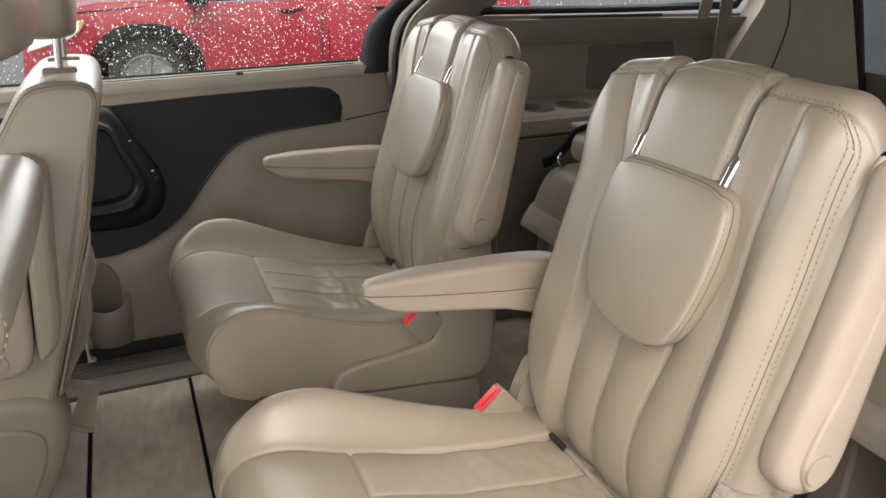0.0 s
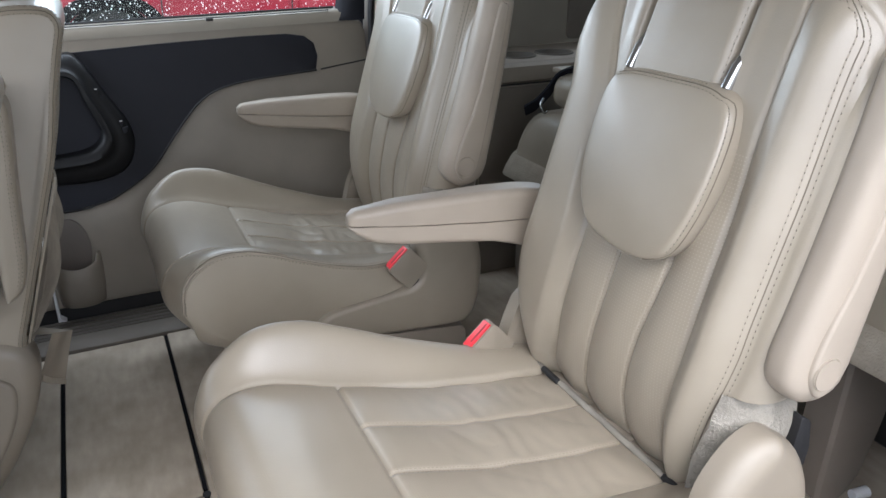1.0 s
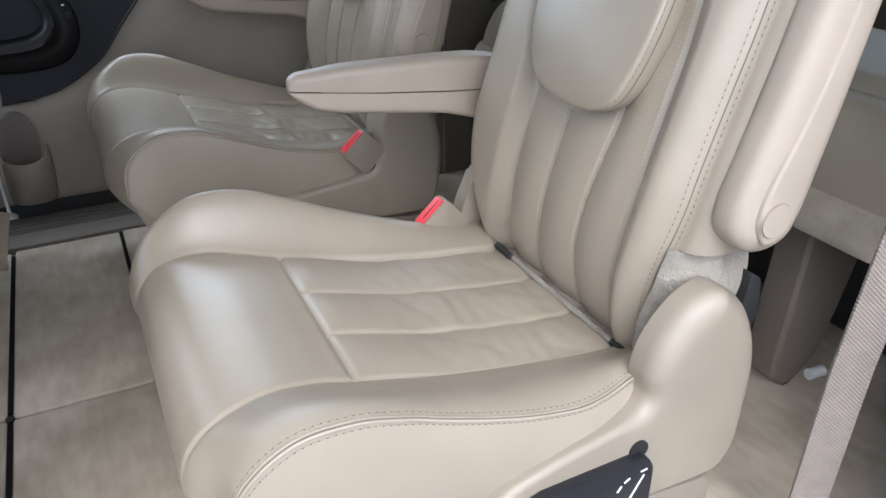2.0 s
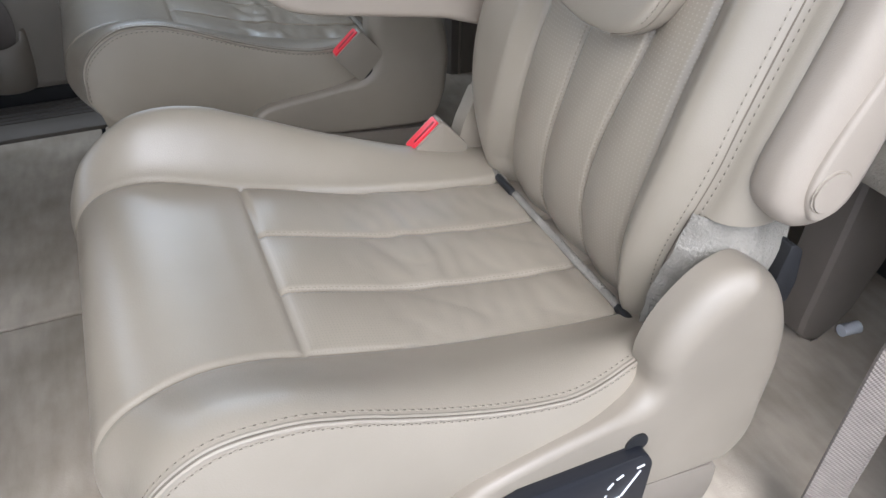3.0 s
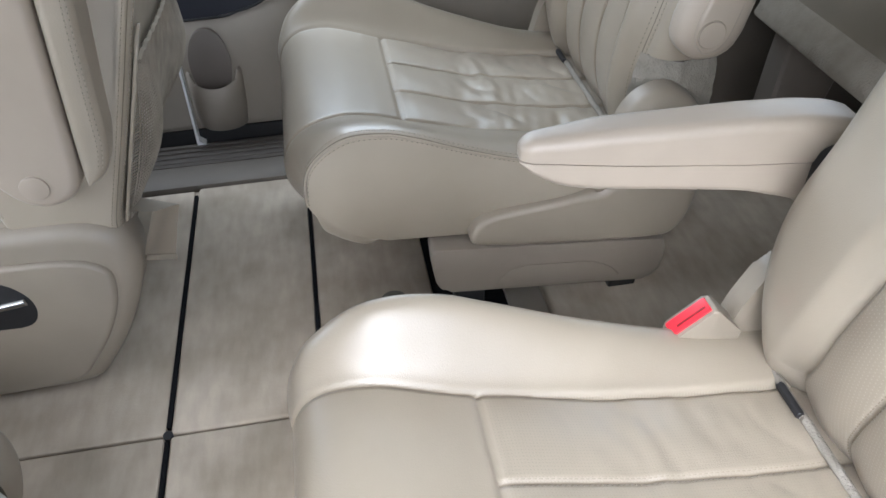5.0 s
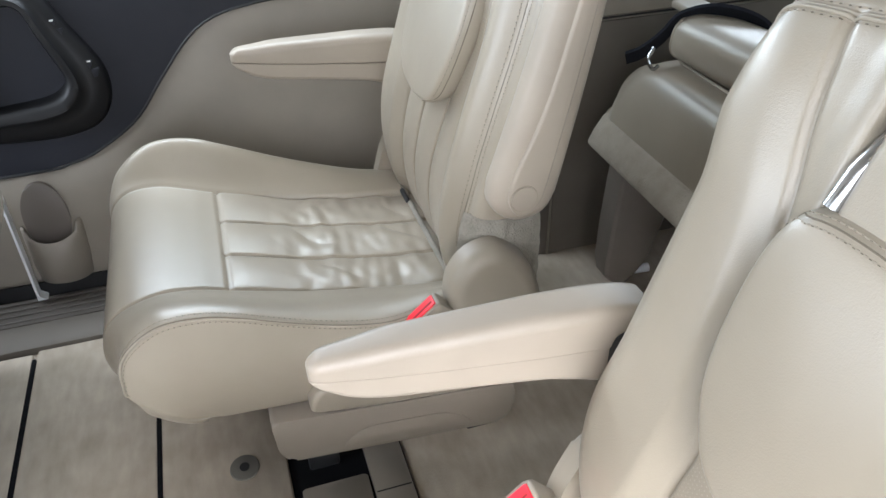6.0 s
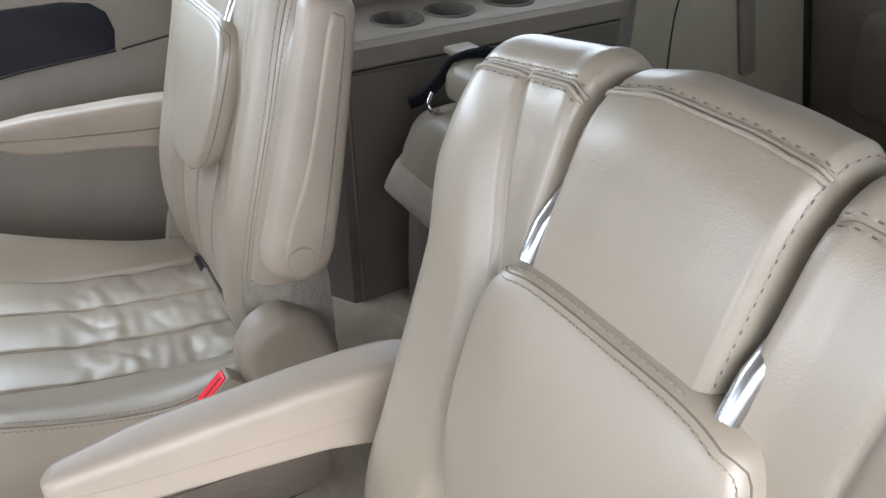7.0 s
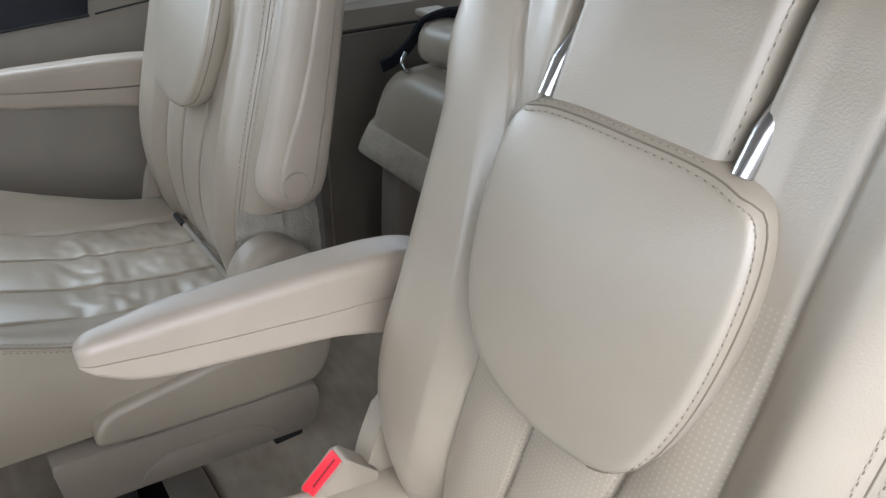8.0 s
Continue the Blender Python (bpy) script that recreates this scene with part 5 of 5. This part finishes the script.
ribbon(bm, [tuple(p) for p in spline([(1.078, 1.722, 0.476), (1.092, 1.695, 0.495), (1.108, 1.665, 0.530), (1.125, 1.64, 0.570), (1.165, 1.60, 0.590), (1.21, 1.55, 0.582), (1.235, 1.50, 0.55)], 30)], (-0.45, -0.45, 0.75), 0.036, 0.006)
part("strap", bm, material("black webbing", (0.010, 0.011, 0.016), 0.9, spec=0.2), bench, "black release strap")
bm = bmesh.new()
tube(bm, [tuple(p) for p in spline([(1.085, 1.648, 0.520), (1.072, 1.640, 0.505), (1.078, 1.632, 0.488), (1.090, 1.634, 0.492)], 12)], 0.0035, 8)
part("strap_hook", bm, CHROME, bench)
bm = bmesh.new()
box(bm, (1.13, 1.630, 0.575), (1.185, 1.685, 0.588), 0.005)
part("latch_tab", bm, PLASTIC, bench, "pale plastic latch tab")
bm = bmesh.new()
box(bm, (1.30, 0.6, 0.0), (1.7, 1.70, 0.30), 0.03)
part("underframe", bm, BLACK, bench, "black underframe in shadow")
for y in (1.665, 0.700):
    bm = bmesh.new()
    tube(bm, [(1.135, y + 0.004, 0.011), (1.166, y, 0.012)], 0.010, 12)
    part("leg_foot", bm, WHITE, bench, "white plastic foot")

# ---- front seats ----
FRONT_BACK = [(-0.20, 0.23), (-0.235, 0.32), (-0.215, 0.45), (-0.165, 0.60), (-0.122, 0.69), (-0.091, 0.741), (-0.066, 0.778), (-0.045, 0.797), (-0.015, 0.804), (0.018, 0.804), (0.040, 0.800), (0.053, 0.787),
              (0.0555, 0.768), (0.046, 0.735), (0.031, 0.677), (0.015, 0.602), (-0.005, 0.537), (-0.042, 0.425), (-0.085, 0.30), (-0.100, 0.25)]


def inset(loop, d):
    """The loop drawn in by d along its normals."""
    run = np.roll(loop, -1, 0) - np.roll(loop, 1, 0)
    run /= np.linalg.norm(run, axis=1)[:, None]
    return loop + d * np.c_[run[:, 1], -run[:, 0]]


def front_seat(yc, inboard):
    seat = empty("front_seat", (-0.4, yc, 0), "beige leather front seat with net pocket on its back", "car seat", "front seats")
    loop = spline(FRONT_BACK, 140, True)
    bm = bmesh.new()
    across = lambda u, z: yc + u * (1 - 0.20 * float(smooth01(0.55, 0.82, z)))
    edge = ((0.2535, 0.0135), (0.2522, 0.0095), (0.2505, 0.0062), (0.2490, 0.0052), (0.2475, 0.0040), (0.244, 0.0018), (0.237, 0.0), (0.2, -0.001))
    levels = [(-u, d) for u, d in edge] + [(-0.1, -0.003), (0.0, -0.004), (0.1, -0.003)] + [(u, d) for u, d in reversed(edge)]
    loft(bm, [[(q[0], across(u, q[1]), q[1]) for q in inset(loop, d)] for u, d in levels])
    back = part("backrest", bm, LEATHER, seat, "", 70)
    for side in (-1, 1):
        for d, u, r in ((0.0054, 0.2494, 0.0009), (0.0, 0.2412, 0), (0.0105, 0.2526, 0)):
            pts = [(q[0], across(side * u, q[1]), q[1]) for q in inset(loop, d)[10:130]]
            if r:
                part("seam_line", tube(bmesh.new(), pts, r, 6), HOLE, back)
            else:
                out = np.array(pts) - np.array([(q[0], yc, q[1]) for q in inset(loop, 0.03)[10:130]])
                out[:, 1] = side * 0.02
                seam(pts, out, back, None, 0.0042, 0.0030, 0.0007)
    # net pocket on the back
    rear = lambda z: float(np.interp(z, [0.18, 0.25, 0.30, 0.44, 0.55, 0.70], [-0.118, -0.098, -0.083, -0.036, 0.0, 0.038]))
    if inboard < 0:
        def net(w, q):
            z = 0.503 - 0.29 * q - (0.012 * math.sin(w * math.pi) + 0.05 * w * w) * (1 - q) + 0.006 * abs(math.sin(w * 40)) * (1 - q)
            out = 0.006 + 0.036 * math.sin(min(q * 1.05, 1) * math.pi) ** 1.7 * (0.55 + 0.3 * math.sin(w * 8 + 1) + 0.25 * w) * min(1, w * 7) ** 0.5 + 0.006 * (1 - q) * math.sin(w * math.pi)
            return (rear(z) + out, yc - 0.219 + 0.424 * w, z)
        bm = bmesh.new()
        for w in np.linspace(0, 1, 84):
            tube(bm, [net(w, q) for q in np.linspace(0, 1, 16)], 0.0010, 4)
        for q in np.linspace(0, 1, 62):
            tube(bm, [net(w, q) for w in np.linspace(0, 1, 60)], 0.0010 if q > 0.01 else 0.0035, 4)
        part("net_pocket", bm, NET, seat, "beige net pocket")
        bm = bmesh.new()
        slab(bm, rounded([(yc - 0.232, 0.275), (yc - 0.218, 0.275), (yc - 0.218, 0.55), (yc - 0.232, 0.55)], 0.006), 0.0, 0.004, 0.002, 2, "x")
        for v in bm.verts:
            v.co.x += rear(v.co.z) + 0.002
        part("net_binding", bm, LEATHER, seat)
    # loose leather flap under the net
    if inboard < 0:
        def flap(w, q, face=0):
            neck = Vector((-0.094, yc - 0.222, 0.290)).lerp(Vector((-0.088, yc - 0.180, 0.286)), w)
            fold = Vector((-0.050, yc - 0.225, 0.284)).lerp(Vector((-0.020, yc - 0.192, 0.268)), w)
            end = Vector((-0.092, yc - 0.220, 0.198)).lerp(Vector((-0.062, yc - 0.178, 0.158)), w)
            p = neck.lerp(fold, q / 0.25) if q < 0.25 else fold.lerp(end, (q - 0.25) / 0.75)
            wave = 0.004 * math.sin(w * 5 + q * 2) + 0.010 * q * q
            return p + Vector((0.7, -0.3, 0.2)) * (wave - 0.004 * face)
        bm = bmesh.new()
        rows = [[flap(w, q, face) for w in np.linspace(0, 1, 14)] for face in (0, 1) for q in np.linspace(face, 1 - face, 21)]
        grid(bm, rows + rows[:1])
        flap_ob = part("skirt", bm, PLASTIC, seat, "loose folded leather flap", 70)
        bm = bmesh.new()
        for w in np.linspace(0.02, 0.98, 20):
            tube(bm, [flap(w, 0.92) + Vector((0.002, -0.001, 0)), flap(w, 1.0) + Vector((0.002, -0.001, 0))], 0.0010, 5)
        part("hem", bm, LEATHER, flap_ob, "ribbed pale hem")
    # head restraint
    rest = empty("head_restraint", (-0.005, yc, 0.95))
    rest.parent = seat
    rest.matrix_parent_inverse = Matrix.Translation((0.4, -yc, 0))
    bm = bmesh.new()
    rings = []
    prof = spline([(-0.085, 0.89), (-0.09, 0.99), (-0.06, 1.075), (-0.01, 1.085), (0.028, 1.05), (0.036, 0.94), (0.032, 0.878), (0.018, 0.862), (-0.05, 0.864)], 48, True)
    m2 = prof.mean(0)
    for u, k in ((-0.135, 0.5), (-0.14, 0.75), (-0.13, 0.93), (-0.10, 1.0), (0, 1.03), (0.10, 1.0), (0.13, 0.93), (0.14, 0.75), (0.135, 0.5)):
        rings.append([(m2[0] + (p[0] - m2[0]) * k, yc + u, m2[1] + (p[1] - m2[1]) * k) for p in prof])
    loft(bm, rings)
    part("pad", bm, LEATHER, rest, "", 70)
    for u in (-0.08, 0.08):
        bm = bmesh.new()
        tube(bm, [(-0.004, yc + u, 0.78), (0.006, yc + u, 0.90)], 0.0065, 12)
        part("post", bm, CHROME, rest, "chrome post")
        bm = bmesh.new()
        box(bm, (-0.028, yc + u - 0.014, 0.800), (0.026, yc + u + 0.014, 0.8125), 0.004)
        part("collar", bm, BASE_PLASTIC, rest)
    # base shield, arm, cushion
    side = inboard
    bm = bmesh.new()
    pebble(bm, [(-0.62, 0.02), (-0.40, 0.0), (-0.22, -0.002), (-0.165, 0.04), (-0.115, 0.12), (-0.083, 0.20), (-0.080, 0.262), (-0.115, 0.298), (-0.20, 0.306), (-0.45, 0.30), (-0.62, 0.24)], yc + side * 0.268, yc + side * 0.20, 0.028)
    part("side_shield", bm, PLASTIC, seat, "rounded beige plastic side shield")
    bm = bmesh.new()
    pebble(bm, [(-0.60, 0.04), (-0.40, 0.015), (-0.235, 0.02), (-0.185, 0.06), (-0.142, 0.125), (-0.118, 0.19), (-0.125, 0.235), (-0.20, 0.255), (-0.45, 0.25), (-0.60, 0.22)], yc + side * 0.2755, yc + side * 0.255, 0.008)
    part("shield_face", bm, PLASTIC, seat)
    bm = bmesh.new()
    slab(bm, rounded([(-0.33, 0.15), (-0.238, 0.148), (-0.224, 0.19), (-0.25, 0.232), (-0.33, 0.245)], 0.03), yc + side * 0.2762, yc + side * 0.26, 0.001)
    part("lever_slot", bm, BLACK, seat, "black lever slot")
    bm = bmesh.new()
    tube(bm, [(-0.29, yc + side * 0.279, 0.19), (-0.235, yc + side * 0.281, 0.20)], 0.006, 8)
    part("lever", bm, CHROME, seat, "metal lever")
    bm = bmesh.new()
    slab(bm, rounded([(-0.62, 0.02), (-0.24, 0.02), (-0.20, 0.22), (-0.62, 0.24)], 0.03), yc - 0.23, yc + 0.23, 0.01)
    part("base", bm, BLACK, seat)
    bm = bmesh.new()
    slab(bm, rounded([(-0.76, 0.24), (-0.20, 0.22), (-0.20, 0.33), (-0.70, 0.40), (-0.78, 0.36)], 0.04), yc - 0.25, yc + 0.25, 0.03, 4)
    part("cushion", bm, LEATHER, seat)
    arm = empty("armrest", (-0.155, yc + side * 0.28, 0.38), "beige armrest folded up")
    arm.parent = seat
    arm.matrix_parent_inverse = Matrix.Translation((0.4, -yc, 0))
    bm = bmesh.new()
    pebble(bm, [(-0.20, 0.42), (-0.19, 0.375), (-0.155, 0.352), (-0.115, 0.364), (-0.101, 0.40), (-0.092, 0.489), (-0.081, 0.625), (-0.078, 0.685), (-0.10, 0.703), (-0.128, 0.67), (-0.165, 0.55)], yc + side * 0.290, yc + side * 0.235, 0.012)
    part("shell", bm, VINYL, arm)
    bm = bmesh.new()
    pebble(bm, [(-0.096, 0.388), (-0.084, 0.381), (-0.066, 0.398), (-0.056, 0.434), (-0.050, 0.50), (-0.043, 0.572), (-0.035, 0.64), (-0.035, 0.682), (-0.052, 0.703), (-0.073, 0.700), (-0.077, 0.625), (-0.089, 0.489)], yc + side * 0.2915, yc + side * 0.232, 0.013)
    pad = part("pad", bm, LEATHER, arm)
    line = spline([(-0.075, 0.402), (-0.067, 0.434), (-0.061, 0.50), (-0.054, 0.572), (-0.047, 0.64), (-0.049, 0.678)], 40)
    for d in (0.0, 0.005):
        seam([(x + d, yc + side * (0.2918 - d * 0.2), z) for x, z in line], np.tile((0.1, side, 0), (40, 1)), pad, None, 0.004, 0.003, 0.0007)
    bm = bmesh.new()
    slab(bm, [(-0.155 + 0.017 * math.cos(q), 0.385 + 0.017 * math.sin(q)) for q in np.linspace(0, 6.283, 32, endpoint=False)], yc + side * 0.2925, yc + side * 0.27, 0.0012, 2)
    part("pivot_cap", bm, VINYL, arm)
    return seat


front_seat(1.585, -1)
driver = front_seat(0.775, 1)
for piece in driver.children_recursive:
    if piece.type == "MESH":
        for v in piece.data.vertices:
            raised = float(smooth01(0.82, 0.85, v.co.z))
            v.co.x += max(-0.09, -0.075 + 0.17 * min(v.co.z - 0.66, 0.11)) + 0.055 * raised
            v.co.z += 0.058 * raised - 0.012 * float(smooth01(0.5, 0.78, v.co.z)) * (1 - raised)
bm = bmesh.new()
rows = []
lump = spline([(-0.15, 0.292), (-0.138, 0.25), (-0.136, 0.19), (-0.16, 0.12), (-0.215, 0.03), (-0.24, 0.0)], 40)
for k, (x, z) in enumerate(lump):
    ring = []
    for q in np.linspace(-0.3, math.pi + 0.3, 40):
        fuzz = 0.004 * noise.noise(Vector((k * 0.45, q * 6, 3))) + 0.002 * noise.noise(Vector((k * 1.9, q * 19, 5)))
        grow = min(1, (k + 1) / 9) ** 0.5
        ring.append((x - 0.027 + (0.05 * math.sin(q) + fuzz) * grow, 0.80 + (0.165 + fuzz) * math.cos(q) * (0.8 + 0.2 * grow), z + fuzz))
    rows.append(ring)
grid(bm, rows)
part("felt_flap", bm, cloth("pale felt", (0.47, 0.445, 0.38), (0.36, 0.34, 0.29), 30.0, 220.0, 0.9, 0.004), driver, "fuzzy grey felt flap")

# ---- outside ----
GROUND = -0.41
ASPHALT = material("wet asphalt", (0.09, 0.09, 0.095), 0.55)
varied(ASPHALT, (0.10, 0.10, 0.105), (0.06, 0.06, 0.065), 1.5)
bump(ASPHALT, [texture(ASPHALT, "ShaderNodeTexNoise", 90.0, detail=6.0).outputs["Fac"]], 0.5, 0.01)
bm = bmesh.new()
add(bm, [(-800, -800, GROUND), (800, -800, GROUND), (800, 800, GROUND), (-800, 800, GROUND)], [(0, 1, 2, 3)])
tagged(part("ground", bm, ASPHALT), "grey wet asphalt lot", "ground", kind="structure")

car = empty("parked_car", (1.9, 8.1, GROUND), "red parked utility car with black wheel arch trim", "car")
REDPAINT = material("red car paint", (0.25, 0.010, 0.026), 0.4, coat=0.3, spec=0.3)
varied(REDPAINT, (0.25, 0.010, 0.026), (0.225, 0.008, 0.021), 3.0)
bm = bmesh.new()
CX, CR = 0.33, 0.41
sidepts = [(-0.62, 0.25), (-0.66, 0.45), (-0.62, 0.72), (-0.52, 0.93), (0.0, 1.02), (0.70, 1.035), (1.05, 1.00), (4.1, 1.03), (4.2, 0.9), (4.2, 0.3)]
low = [(3.4, 0.25)] + [(3.0 + CR * math.cos(q), 0.35 + CR * math.sin(q)) for q in np.linspace(0, math.pi, 16)] + [(CX + CR * math.cos(q), 0.35 + CR * math.sin(q)) for q in np.linspace(0, math.pi, 22)]
slab(bm, [(x, z + GROUND) for x, z in sidepts + low], 7.32, 9.1, 0.07, 4)
part("body", bm, REDPAINT, car)
bm = bmesh.new()
slab(bm, [(x, z + GROUND) for x, z in [(0.72, 0.97), (1.55, 1.62), (3.6, 1.66), (4.05, 0.97)]], 7.40, 9.0, 0.06, 4)
part("cabin", bm, GLOSSY, car)
for cx in (CX, 3.0):
    bm = bmesh.new()
    rings = []
    for rr, y in ((0.50, 7.322), (0.50, 7.298), (0.485, 7.288), (0.415, 7.288), (0.400, 7.30), (0.395, 7.36)):
        rings.append([(cx + rr * math.copysign(abs(math.cos(q)) ** 0.86, math.cos(q)), y, GROUND + 0.35 + rr * 0.98 * math.copysign(abs(math.sin(q)) ** 0.86, math.sin(q))) for q in np.linspace(-0.25, math.pi + 0.25, 40)])
    grid(bm, rings)
    part("arch_trim", bm, STRIP, car, "black plastic wheel arch trim")
    bm = bmesh.new()
    loft(bm, [[(cx + rr * math.cos(q), y, GROUND + 0.35 + rr * math.sin(q)) for q in np.linspace(0, 2 * math.pi, 40, endpoint=False)] for rr, y in ((0.41, 7.345), (0.41, 7.62), (0.05, 7.63))], False)
    part("wheel_well", bm, STRIP, car)
for cx in (CX, 3.0):
    wheel = empty("wheel", (cx, 7.4, GROUND + 0.34))
    wheel.parent = car
    wheel.matrix_parent_inverse = Matrix.Translation((-1.9, -8.1, -GROUND))
    bm = bmesh.new()
    rings = [[(cx + rr * math.cos(q), y, GROUND + 0.345 + rr * math.sin(q)) for q in np.linspace(0, 6.283, 48, endpoint=False)] for rr, y in ((0.22, 7.37), (0.32, 7.335), (0.345, 7.36), (0.345, 7.55), (0.22, 7.56))]
    loft(bm, rings, False)
    part("tyre", bm, BLACK, wheel)
    bm = bmesh.new()
    rings = [[(cx + rr * math.cos(q), y, GROUND + 0.345 + rr * math.sin(q)) for q in np.linspace(0, 6.283, 40, endpoint=False)] for rr, y in ((0.235, 7.36), (0.225, 7.345), (0.205, 7.38), (0.05, 7.42), (0.001, 7.42))]
    loft(bm, rings, False)
    for k in range(5):
        a = k * 2 * math.pi / 5 + 0.3
        for da in (-0.12, 0.12):
            tube(bm, [(cx + 0.04 * math.cos(a), 7.36, GROUND + 0.345 + 0.04 * math.sin(a)), (cx + 0.21 * math.cos(a + da), 7.35, GROUND + 0.345 + 0.21 * math.sin(a + da))], 0.016, 6)
    part("rim", bm, material("grey alloy", (0.35, 0.35, 0.36), 0.35, metal=0.8), wheel)
bm = bmesh.new()
slab(bm, [(x, z + GROUND) for x, z in [(-0.60, 0.64), (-0.26, 0.735), (-0.165, 0.80), (-0.135, 0.88), (-0.48, 0.90)]], 7.29, 7.5, 0.02)
part("headlight", bm, material("headlight lens", (0.75, 0.72, 0.66), 0.1, coat=1.0), car, "clear headlight with amber corner")
bm = bmesh.new()
slab(bm, [(x, z + GROUND) for x, z in [(-0.185, 0.775), (-0.14, 0.83), (-0.115, 0.885), (-0.165, 0.885)]], 7.285, 7.4, 0.01)
part("turn_lamp", bm, material("amber lens", (0.42, 0.22, 0.09), 0.2), car)
for x in (0.775, 1.93):
    bm = bmesh.new()
    tube(bm, [(x - 0.02, 7.316, GROUND + 0.35), (x - 0.012, 7.316, GROUND + 0.6), (x, 7.316, GROUND + 0.95)], 0.006, 6)
    part("door_gap", bm, BLACK, car)
bm = bmesh.new()
tube(bm, spline([(-0.30, 7.318, GROUND + 0.925), (-0.15, 7.319, GROUND + 0.948), (0.114, 7.322, GROUND + 0.962), (0.365, 7.325, GROUND + 0.984), (0.56, 7.345, GROUND + 1.02)], 24), 0.007, 6)
part("bonnet_gap", bm, BLACK, car)
for x0, x1 in ((0.82, 1.88), (1.98, 2.55)):
    bm = bmesh.new()
    slab(bm, rounded([(x0, 0.38 + GROUND), (x1, 0.40 + GROUND), (x1, 0.79 + GROUND), (x0, 0.76 + GROUND)], 0.03), 7.288, 7.34, 0.028, 4)
    part("door_panel", bm, REDPAINT, car)
for x in (1.52, 2.42):
    handle = empty("door_handle", (x + 0.11, 7.3, GROUND + 0.92))
    handle.parent = car
    handle.matrix_parent_inverse = Matrix.Translation((-1.9, -8.1, -GROUND))
    bm = bmesh.new()
    slab(bm, [(x + 0.10 + 0.085 * math.cos(q), GROUND + 0.915 + 0.03 * math.sin(q)) for q in np.linspace(0, 6.283, 24, endpoint=False)], 7.316, 7.33, 0.002)
    part("recess", bm, BLACK, handle)
    bm = bmesh.new()
    tube(bm, [(x, 7.31, GROUND + 0.93), (x + 0.03, 7.285, GROUND + 0.932), (x + 0.19, 7.285, GROUND + 0.928), (x + 0.22, 7.31, GROUND + 0.925)], 0.014, 8)
    part("grip", bm, REDPAINT, handle)
bm = bmesh.new()
rings = []
for k, q in ((0.3, 7.06), (0.85, 7.07), (1.0, 7.11), (1.0, 7.2), (0.6, 7.26)):
    rings.append([(0.80 + 0.11 * k * math.cos(w), q, GROUND + 1.05 + 0.065 * k * math.sin(w)) for w in np.linspace(0, 6.283, 24, endpoint=False)])
loft(bm, rings)
part("mirror", bm, GLOSSY, car, "black door mirror")
bm = bmesh.new()
tube(bm, [(0.84, 7.34, GROUND + 0.995), (2.0, 7.345, GROUND + 1.01), (4.0, 7.345, GROUND + 1.03)], 0.012, 6)
part("window_trim", bm, CHROME, car)
bm = bmesh.new()
slab(bm, [(x, z + GROUND) for x, z in [(0.8, 0.24), (2.5, 0.24), (2.5, 0.36), (0.78, 0.36)]], 7.30, 7.34, 0.01)
part("sill_trim", bm, BLACK, car)
